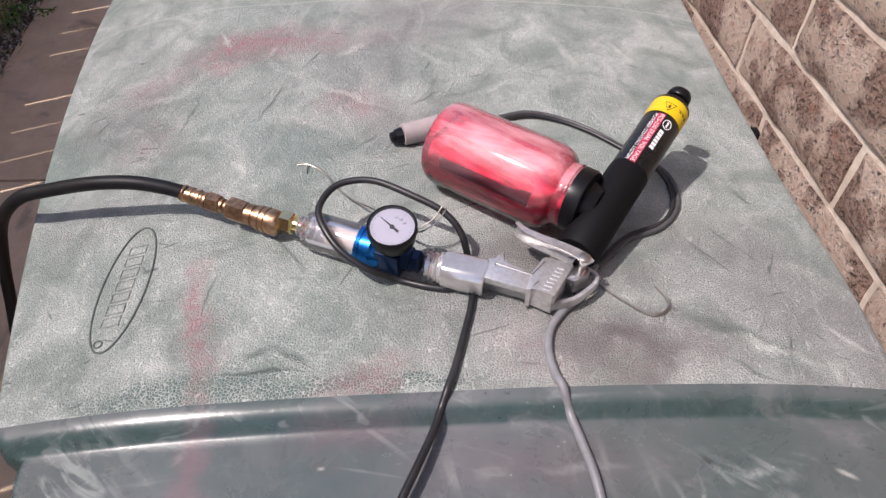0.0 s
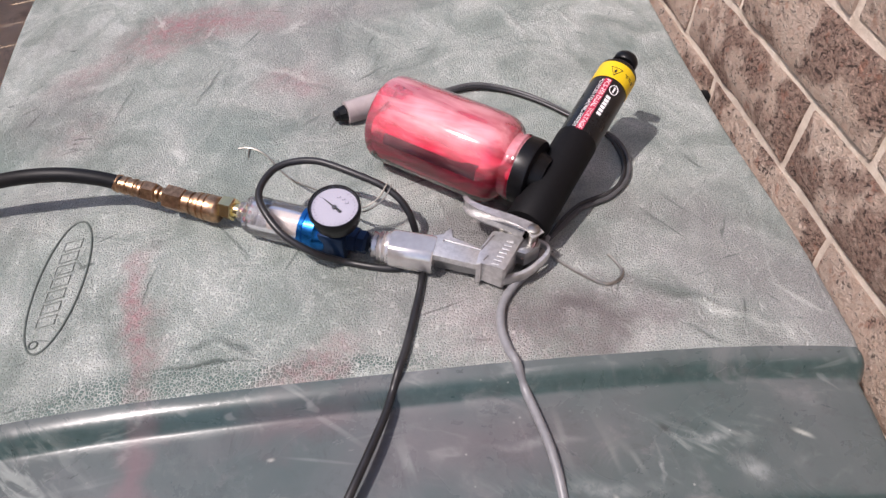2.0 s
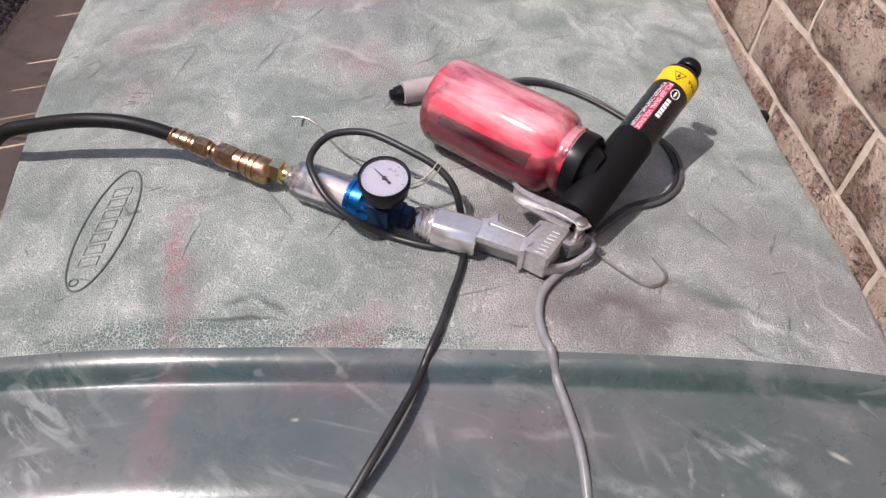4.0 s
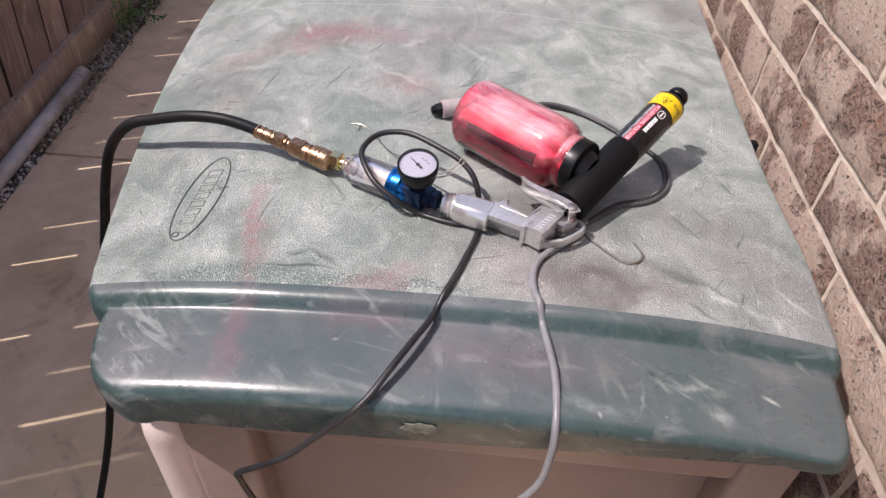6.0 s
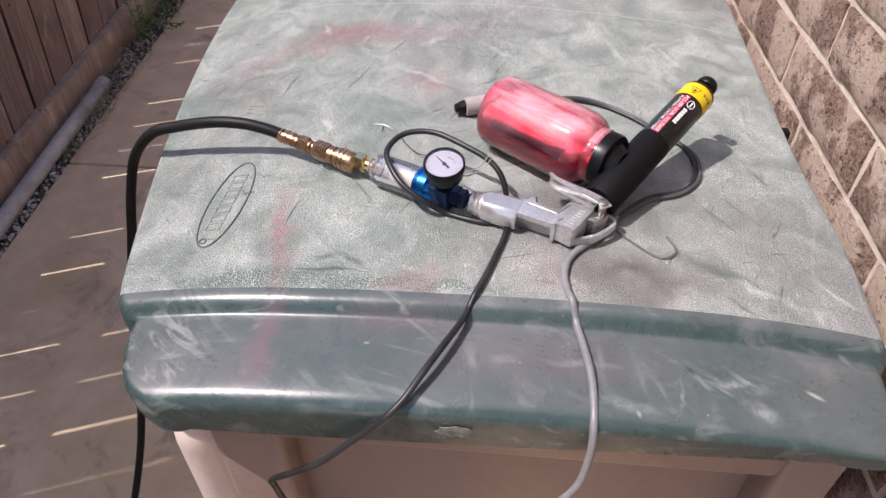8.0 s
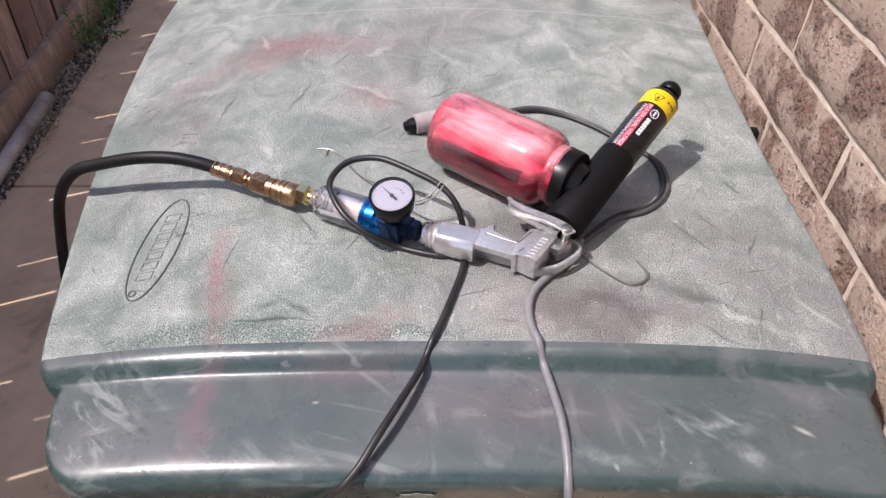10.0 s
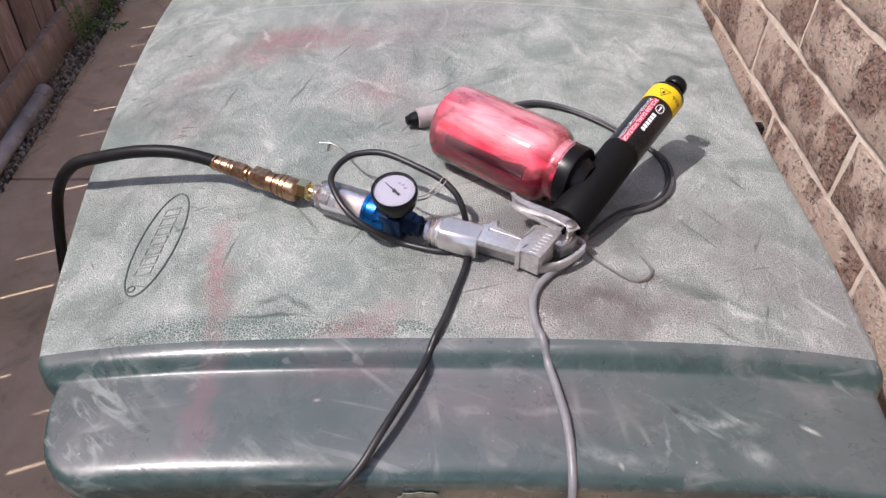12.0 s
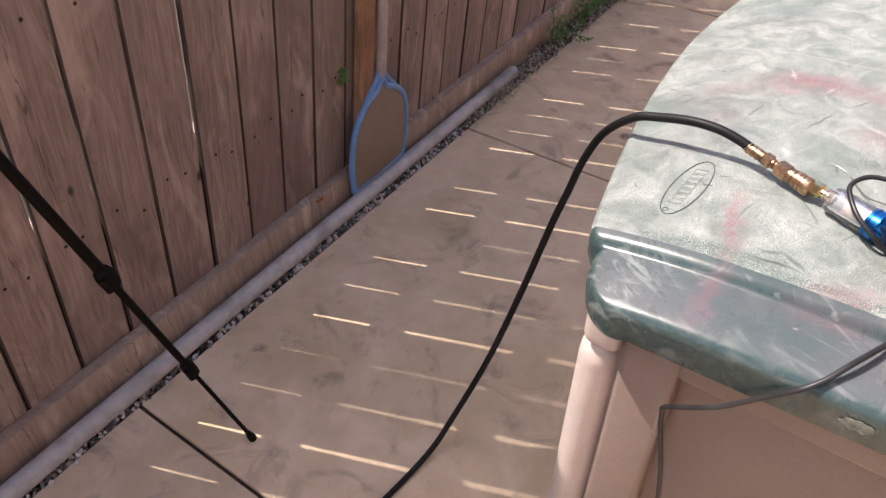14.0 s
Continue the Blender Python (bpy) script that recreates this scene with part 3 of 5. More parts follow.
def prism(bm, outline, lo, hi, m=None, bevel=0.0):
    """An outline in the xy plane, raised from z = lo to hi."""
    m = m or Matrix()
    bot = [bm.verts.new(m @ Vector((x, y, lo))) for x, y in outline]
    top = [bm.verts.new(m @ Vector((x, y, hi))) for x, y in outline]
    k = len(outline)
    faces = [bm.faces.new(bot[::-1]), bm.faces.new(top)]
    for i in range(k):
        faces.append(bm.faces.new((bot[i], bot[(i + 1) % k], top[(i + 1) % k], top[i])))
    if bevel:
        bmesh.ops.bevel(bm, geom=list(faces[1].edges), offset=bevel, segments=2, profile=0.5, affect="EDGES")
    return bm


def letters(text, size, align="CENTER", thick=0.0):
    """A mesh of the built-in font's letters in the xy plane."""
    cu = bpy.data.curves.new("letters", "FONT")
    cu.body, cu.size, cu.align_x, cu.align_y, cu.extrude = text, size, align, "CENTER", thick
    cu.resolution_u = 2
    ob = new("letters", cu)
    bpy.context.view_layer.update()
    bm = bmesh.new()
    bm.from_mesh(ob.evaluated_get(bpy.context.evaluated_depsgraph_get()).to_mesh())
    bpy.data.objects.remove(ob)
    bpy.data.curves.remove(cu)
    return bm


def bend_round(bm, r):
    """Wraps a flat mesh in the xy plane round the x axis: y becomes the way round, z the height above radius r."""
    bmesh.ops.subdivide_edges(bm, edges=[e for e in bm.edges if e.calc_length() > r * 0.2], cuts=2)
    for v in bm.verts:
        a, h = v.co.y / r, r + v.co.z
        v.co.y, v.co.z = math.sin(a) * h, math.cos(a) * h
    return bm


# ---------------------------------------------------------------- ground and path
def ground():
    bm = bmesh.new()
    bmesh.ops.create_grid(bm, x_segments=8, y_segments=8, size=400)
    # sheet coloured dark to stand for the shaded ground behind the fence
    ob = part("ground", bm, SOIL_SHADE, None, "", False, SLOPE @ Matrix.Translation((0, 0, -0.06)))
    tagged(ob, "bare ground beyond the side path, darkened to pass for shaded", "ground", kind="structure")
    pave = thing("pavement", "stained buff concrete side path with control joints", "pavement", kind="structure")
    edges = [-3.6, -1.78, -0.242, 1.268, 2.80, 4.4, 6.2]
    for a, b in zip(edges, edges[1:]):
        bm = bmesh.new()
        lo, hi = a + 0.005, b - 0.005
        prism(bm, [(-1.322 - 0.03 * lo, lo), (0.39, lo), (0.39, hi), (-1.322 - 0.03 * hi, hi)], -0.09, 0.0, None, 0.004)
        part("slab", bm, CONCRETE, pave)
    bm = bmesh.new()
    box(bm, (-1.2, -3.6, -0.1), (0.39, 6.2, -0.012))
    for e in edges[1:-1]:
        box(bm, (-1.322 - 0.03 * e, e - 0.02, -0.1), (-1.2, e + 0.02, -0.012))
    part("joint_filler", bm, SOIL_SHADE, pave, "dark dirt in the control joints", False)


def gravel():
    rnd = random.Random(4)
    verts, faces = [], []
    ico = bmesh.new()
    bmesh.ops.create_icosphere(ico, subdivisions=1, radius=1.0)
    base, tri = [v.co.copy() for v in ico.verts], [[v.index for v in f.verts] for f in ico.faces]
    ico.free()
    for _ in range(6500):
        y = rnd.uniform(-1.9, 3.2)
        edge = -1.322 - 0.03 * y
        line = edge - 0.032
        x = rnd.gauss(line, 0.026)
        x = min(max(x, line - 0.06), edge + 0.012 if rnd.random() < 0.05 else edge - 0.004)
        s = rnd.uniform(0.004, 0.010)
        m = Euler([rnd.uniform(0, 6.3) for _ in range(3)]).to_matrix() @ Matrix.Diagonal((s, s * rnd.uniform(0.6, 1), s * rnd.uniform(0.4, 0.9)))
        k = len(verts)
        p = Vector((x, y, -0.004 + rnd.uniform(0, 0.012)))
        verts += [m @ v * rnd.uniform(0.85, 1.1) + p for v in base]
        faces += [[k + i for i in t] for t in tri]
    bed = bmesh.new()
    prism(bed, [(-1.30 + 0.03 * 3.4, -3.4), (-1.30 - 0.03 * 4.4, 4.4), (-1.46 - 0.041 * 4.4, 4.4), (-1.46 + 0.041 * 3.4, -3.4)], -0.10, -0.008)
    tagged(part("gravel_bed", bed, SOIL_SHADE, None, "", False, SLOPE), "packed gravel and grit under the stones", "gravel", kind="structure")
    me = bpy.data.meshes.new("gravel")
    me.from_pydata(verts, [], faces)
    n = Nodes("gravel_stones")
    isl = n.node("ShaderNodeNewGeometry", 8)
    col = n.mix(n.band(isl, 0.35, 0.95), (0.055, 0.05, 0.048), (0.62, 0.58, 0.56))
    me.materials.append(n.done(n.mix(n.band(n.noise(200, 3), 0.4, 0.7, 0.0, 0.35), col, (0.22, 0.17, 0.14)), 0.85))
    ob = new("gravel", me)
    ob.matrix_basis = SLOPE
    tagged(ob, "grey and white gravel strip between path and fence", "gravel", kind="stuff")


def kick_x(y):
    return -1.392 - 0.041 * y


def fence():
    """Plumb boards behind a kick board that follows the ground; unseen sun-blocking rails on the far side."""
    fen = thing("fence", "weathered grey-brown vertical board fence with kick board", "fence", kind="structure", at=Matrix())
    rnd = random.Random(11)
    pitch, wide = 0.1392, 0.1336
    variants = []
    for _ in range(5):
        bm = bmesh.new()
        box(bm, (-0.017, 0, 0), (0, wide, 2.2), 0.003, seg=1)
        bmesh.ops.bisect_plane(bm, geom=bm.verts[:] + bm.edges[:] + bm.faces[:], plane_co=(0, 0, 0.6), plane_no=(0, 0, 1))
        bmesh.ops.bisect_plane(bm, geom=bm.verts[:] + bm.edges[:] + bm.faces[:], plane_co=(0, 0, 1.4), plane_no=(0, 0, 1))
        for v in bm.verts:
            v.co += Vector((rnd.uniform(-1, 1) * 0.001, rnd.uniform(-1, 1) * 0.0012, 0))
        bm.normal_update()
        # side faces get the painted gap shade
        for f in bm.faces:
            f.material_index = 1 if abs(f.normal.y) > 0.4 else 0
        me = bpy.data.meshes.new("board")
        bm.to_mesh(me)
        bm.free()
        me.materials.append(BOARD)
        me.materials.append(BOARD_GAP_SHADE)
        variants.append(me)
    bm = bmesh.new()
    lathe(bm, [(-0.004, 0.0025), (0.0004, 0.0042), (0.001, 0.003), (0.001, 0.0)], None, 10, False)
    nail = bpy.data.meshes.new("nail")
    bm.to_mesh(nail)
    bm.free()
    nail.materials.append(plain("rusted_nail_head", (0.03, 0.018, 0.014), 0.8, 0.2, 0.3, 300))
    y = 0.330 - pitch * 18
    while y < 6.0:
        base = SLOPE @ Vector((kick_x(y) - 0.036, y, 0.02))
        ob = new("board", variants[rnd.randrange(5)])
        ob.parent = fen
        for z, side in ((0.42, 0.32), (0.42, 0.7), (0.90, 0.35), (0.90, 0.68)):
            pin = new("nail", nail)
            pin.parent = ob
            pin.location = (0.0005, wide * side + rnd.uniform(-0.008, 0.008), z + rnd.uniform(-0.02, 0.02))
        ob.matrix_basis = pose(base.x + rnd.uniform(-0.003, 0.003), y + 0.0022 + rnd.uniform(-0.0016, 0.0016), base.z, 0, 0, 2.35)
        y += pitch
    kick = bmesh.new()
    box(kick, (-0.034, -2.6, -0.03), (0, 6.0, 0.118), 0.003)
    part("kick_board", kick, KICK, fen, "brown kick board along the ground", at=SLOPE @ pose(-1.392, 0, 0, 0, 0, 2.35))
    # unseen rails added to cut the sun coming through the gaps
    for z, h in ((0.02, 0.14), (0.17, 0.14), (0.32, 0.18), (0.84, 0.10), (1.5, 0.09)):
        bm = bmesh.new()
        box(bm, (-0.10, -2.6, z), (-0.058, 6.0, z + h), 0.003)
        part("rail", bm, KICK, fen, at=SLOPE @ pose(-1.392, 0, 0, 0, 0, 2.35))
    bm = bmesh.new()
    p = SLOPE @ Vector((kick_x(0.77) - 0.03, 0.77, 0))
    box(bm, (0.0, -0.032, 0), (0.03, 0.032, 2.2), 0.004)
    part("post", bm, POST, fen, "warm brown timber batten", at=pose(p.x, 0.806, p.z, 0, 0, 2.35))
    bm = bmesh.new()
    for yy, zz in ((0.52, 0.108), (0.16, 0.02)):
        tube(bm, [(0.002, yy - 0.012, zz), (0.012, yy, zz + 0.006), (0.004, yy + 0.014, zz + 0.002)], 0.005, 6, 4)
    part("bracket", bm, plain("rusty_orange_metal", (0.38, 0.11, 0.03), 0.8, 0.2, 0.3), fen, "rusty orange fixing", at=SLOPE @ pose(-1.392, 0, 0, 0, 0, 2.35))


def pipe():
    bm = bmesh.new()
    a, b = Vector((-1.353 + 0.041 * 2.2, -2.2, 0.0285)), Vector((-1.353 - 0.041 * 1.7, 1.70, 0.0285))
    m = frame_on(a, b - a)
    L = (b - a).length
    lathe(bm, [(0, 0.021), (0, 0.0245), (L - 0.05, 0.0245), (L - 0.049, 0.027), (L, 0.027), (L, 0.0225), (L - 0.04, 0.0215)], m, 24)
    ob = part("drain_pipe", bm, PVC, None, "", True, SLOPE)
    tagged(ob, "grey plastic pipe lying on gravel along fence", "pipe")


def pool_net():
    """A leaf net that leans on the fence with its pole up."""
    net = thing("pool_net", "blue framed leaf net standing against the fence", "pool net")
    m = frame_on((-1.404, 0.672, 0.045), (-0.041, 1, -0.06), (0.03, 0.06, 1))
    ring = [(0.0, 0.0), (-0.012, 0.1), (0.005, 0.21), (0.055, 0.285), (0.11, 0.315), (0.14, 0.345), (0.165, 0.315), (0.215, 0.29), (0.262, 0.235), (0.275, 0.12), (0.262, 0.035), (0.245, 0.02), (0.12, 0.004)]
    pts = [m @ Vector((x, 0, z)) for x, z in ring]
    bm = bmesh.new()
    tube(bm, pts + [pts[0]], 0.0105, 10, 6)
    part("rim", bm, NET_BLUE, net, "faded blue plastic rim")
    bm = bmesh.new()
    line = spline(pts + [pts[0]], 4)
    mid = m @ Vector((0.13, -0.035, 0.15))
    c = bm.verts.new(mid)
    vs = [bm.verts.new(p) for p in line[:-1]]
    half = [bm.verts.new(p.lerp(mid, 0.5) + m.to_3x3() @ Vector((0, -0.012, 0))) for p in line[:-1]]
    for i in range(len(vs)):
        j = (i + 1) % len(vs)
        bm.faces.new((vs[i], vs[j], half[j], half[i])), bm.faces.new((half[i], half[j], c))
    part("netting", bm, MESH, net, "dusty brown netting")
    bm = bmesh.new()
    for dx in (-0.028, 0.028):
        tube(bm, [m @ Vector((0.14 + dx * 2.6, 0.004, 0.30)), m @ Vector((0.14 + dx, 0.004, 0.345)), m @ Vector((0.14, 0.004, 0.39))], 0.008, 8, 4)
    box(bm, (0.125, -0.004, 0.335), (0.155, 0.012, 0.405), 0.004, m)
    part("handle_socket", bm, NET_BLUE, net)
    bm = bmesh.new()
    tube(bm, [m @ Vector((0.14, 0.004, 0.36)), m @ Vector((0.15, 0.0, 1.55))], 0.0165, 16, 1)
    part("pole", bm, POLE, net, "pale weathered pole")


def weeds():
    """A leafy weed and dry litter at the foot of the fence."""
    rnd = random.Random(7)
    plant = thing("weed", "bright green leafy weed growing at the fence foot", "plant")
    bm, stem = bmesh.new(), bmesh.new()
    for _ in range(34):
        y0, x0 = rnd.uniform(2.0, 2.9), 0
        x0 = kick_x(y0) + rnd.uniform(0.02, 0.10)
        top = Vector((x0 + rnd.uniform(-0.03, 0.12), y0 + rnd.uniform(-0.1, 0.1), rnd.uniform(0.06, 0.24)))
        tube(stem, [(x0, y0, -0.01), (x0 + 0.01, y0, top.z * 0.5), top], 0.002, 5, 3)
        for k in range(14):
            t = rnd.uniform(0.3, 1)
            p = Vector((x0, y0, 0)).lerp(top, t)
            a, tilt, s = rnd.uniform(0, 6.3), rnd.uniform(-0.3, 0.8), rnd.uniform(0.012, 0.03)
            f = frame_on(p, (math.cos(a), math.sin(a), tilt))
            q = [bm.verts.new(f @ Vector(c)) for c in ((0, 0, 0), (s * 0.5, s * 0.28, 0.002), (s * 1.1, 0, -0.003), (s * 0.5, -s * 0.28, 0.002), (s * 0.5, 0, -0.002))]
            bm.faces.new((q[0], q[1], q[4])), bm.faces.new((q[1], q[2], q[4])), bm.faces.new((q[2], q[3], q[4])), bm.faces.new((q[3], q[0], q[4]))
    part("leaves", bm, LEAF, plant)["kind"] = "stuff"
    part("stem", stem, LEAF, plant)["kind"] = "stuff"
    sprig = thing("sprig", "small green sprig poking through the fence", "plant")
    bm = bmesh.new()
    for k in range(7):
        a, s = rnd.uniform(-0.9, 0.9), rnd.uniform(0.025, 0.04)
        f = frame_on((kick_x(0.68) - 0.015, 0.68 + rnd.uniform(-0.01, 0.01), 0.44 + rnd.uniform(-0.03, 0.03)), (0.6, a, rnd.uniform(-0.4, 0.6)))
        q = [bm.verts.new(f @ Vector(c)) for c in ((0, 0, 0), (s * 0.5, s * 0.3, 0.003), (s * 1.1, 0, -0.003), (s * 0.5, -s * 0.3, 0.003))]
        bm.faces.new((q[0], q[1], q[2])), bm.faces.new((q[0], q[2], q[3]))
    part("leaves", bm, LEAF, sprig)
    bm = bmesh.new()
    for _ in range(700):
        y0 = min(1.25 + abs(rnd.gauss(0, 0.75)), 3.2)
        x0 = kick_x(y0) + rnd.uniform(0.0, 0.12)
        a, s = rnd.uniform(0, 6.3), rnd.uniform(0.02, 0.06)
        f = frame_on((x0, y0, rnd.uniform(0.0, 0.035)), (math.cos(a), math.sin(a), rnd.uniform(-0.1, 0.5)))
        q = [bm.verts.new(f @ Vector(c)) for c in ((0, -0.0015, 0), (0, 0.0015, 0), (s, 0.0006, s * 0.15), (s, -0.0006, s * 0.15))]
        bm.faces.new(q)
    ob = part("litter", bm, DRY, None, "", False, SLOPE)
    tagged(ob, "dry straw and leaf litter along the fence foot", "litter", kind="stuff")


TRIPOD = plain("worn_black_metal", (0.005, 0.0035, 0.003), 0.55, 0, 0.3, 90, 0.1, 0.0002, **{"Specular IOR Level": 0.12})


def tripod():
    """A black telescopic tripod beside the path; one leg reaches over it."""
    tri = thing("tripod", "black telescopic tripod standing on the concrete path", "tripod")
    foot, way = Vector((-1.022, -0.151, 0.006)), Vector((-0.16, -0.20, 0.90))
    hub = foot + way * 1.35
    feet = [foot, hub + Vector((-0.32, -0.5, 0)), hub + Vector((0.02, -0.62, 0))]
    for i, f in enumerate(feet):
        f = Vector((f.x, f.y, 0.006))
        way = hub - f
        L = way.length
        bm = bmesh.new()
        lathe(bm, [(0.02, 0.0048), (0.29, 0.0048), (0.29, 0.0075), (0.58, 0.0075), (0.58, 0.0105), (0.90, 0.0105), (0.90, 0.013), (L, 0.013)], frame_on(f, way), 14)
        leg = part("leg", bm, TRIPOD, tri)
        for s, r in ((0.29, 0.0145), (0.58, 0.0185), (0.90, 0.0215)):
            bm = bmesh.new()
            lathe(bm, [(s - 0.022, r * 0.6), (s - 0.018, r * 0.9), (s - 0.004, r), (s + 0.008, r), (s + 0.02, r * 0.8), (s + 0.024, r * 0.6)], frame_on(f, way), 14)
            box(bm, (s - 0.016, r * 0.7, -0.006), (s + 0.014, r * 1.5, 0.006), 0.003, frame_on(f, way))
            part("leg_clamp", bm, TRIPOD, leg)
        bm = bmesh.new()
        lathe(bm, [(-0.006, 0.009), (0.004, 0.010), (0.02, 0.007), (0.03, 0.005)], frame_on(f, way), 14)
        part("rubber_foot", bm, TRIPOD, leg)
    bm = bmesh.new()
    lathe(bm, [(-0.05, 0.02), (-0.04, 0.032), (0.03, 0.032), (0.06, 0.02), (0.2, 0.014), (0.22, 0.03), (0.25, 0.03)], frame_on(hub, (0, 0, 1), (1, 0, 0)), 20)
    part("hub", bm, TRIPOD, tri)


def brick_wall():
    wall = thing("wall_east", "rough red-brown brick house wall with sandy mortar", "wall", kind="structure", at=Matrix())
    X, Z0, H, L, J = 0.409, 0.885, 0.083, 0.2885, 0.0115
    bm = bmesh.new()
    box(bm, (X + 0.0065, -3.2, -0.35), (X + 0.24, 6.2, 2.7))
    bmesh.ops.subdivide_edges(bm, edges=[e for e in bm.edges], cuts=1)
    part("mortar", bm, MORTAR, wall, "sandy pink mortar", False)
    rnd = random.Random(3)
    metas = []
    for _ in range(8):
        nu, nv = 9, 4
        verts, faces = [], []
        for i in range(nu + 1):
            for j in range(nv + 1):
                y, z = (L - J) * i / nu, (H - J) * j / nv
                rim = i in (0, nu) or j in (0, nv)
                d = 0.0015 + rnd.uniform(0, 0.003) if rim else -rnd.uniform(0.0, 0.005)
                verts.append((d, y + rnd.uniform(-0.0013, 0.0013), z + rnd.uniform(-0.0013, 0.0013)))
        idx = lambda i, j: i * (nv + 1) + j
        for i in range(nu):
            for j in range(nv):
                faces.append((idx(i, j), idx(i, j + 1), idx(i + 1, j + 1), idx(i + 1, j)))
        rim = [idx(i, 0) for i in range(nu)] + [idx(nu, j) for j in range(nv)] + [idx(i, nv) for i in range(nu, 0, -1)] + [idx(0, j) for j in range(nv, 0, -1)]
        k = len(verts)
        verts += [(0.03, verts[r][1], verts[r][2]) for r in rim]
        for a in range(len(rim)):
            b = (a + 1) % len(rim)
            faces.append((rim[a], rim[b], k + b, k + a))
        metas.append((verts, faces))
    meshes = []
    for verts, faces in metas:
        me = bpy.data.meshes.new("brick")
        me.from_pydata(verts, [], faces)
        me.materials.append(BRICK)
        me.shade_smooth()
        me.set_sharp_from_angle(angle=radians(50))
        meshes.append(me)
    rest_v, rest_f = [], []
    count = 0
    for c in range(-14, 22):
        z = Z0 + c * H + J / 2
        shift = 0.2365 if c % 2 == 0 else 0.4205
        for k in range(-11, 20):
            y = shift + k * L + J / 2
            mi = rnd.randrange(8)
            dx = rnd.uniform(-0.0015, 0.0025)
            if -0.45 < y < 1.85 and -6 <= c < 13 and count < 300:
                ob = new("brick", meshes[mi])
                ob.parent = wall
                ob.matrix_basis = pose(X + dx, y, z, rnd.uniform(-0.3, 0.3))
                count += 1
            elif -3.2 < y < 5.9:
                verts, faces = metas[mi]
                b = len(rest_v)
                rest_v += [(v[0] + X + dx, v[1] + y, v[2] + z) for v in verts]
                rest_f += [[b + i for i in f] for f in faces]
    me = bpy.data.meshes.new("bricks_beyond")
    me.from_pydata(rest_v, [], rest_f)
    me.materials.append(BRICK)
    ob = new("brick_field", me)
    ob.parent = wall
    tagged(ob, kind="stuff")


# ---------------------------------------------------------------- storage box
LID_END = 1.34


def lid_left(y):
    y = min(max(y, 0.0), LID_END)
    return -0.362 - 0.105 * (1 - (abs(0.67 - y) / 0.67) ** 1.6)


def lid_right(y):
    y = min(max(y, 0.0), LID_END)
    y = min(y, LID_END - y)
    return 0.365 + 0.011 * math.exp(-((y - 0.12) / 0.12) ** 2)


def lid_foot(x):
    """Height of the lower edge of the lid's end."""
    return 0.837 + 0.058 * x + 0.06 * min(x, 0.0) ** 2


def lid_z(x, y):
    """Height of the lid's raised field, along the ground's slope."""
    sag = 0.005 * (1 - math.exp(-max(min(y, LID_END - y), 0.0) / 0.1))
    near = math.exp(-max(y, 0.0) / 0.15)
    return 0.903 - 0.10 * x * x - 1.0 * x ** 4 + x * (0.012 * near - 0.010 * (1 - near)) - sag - (0.014 if y < -0.008 else 0.0)


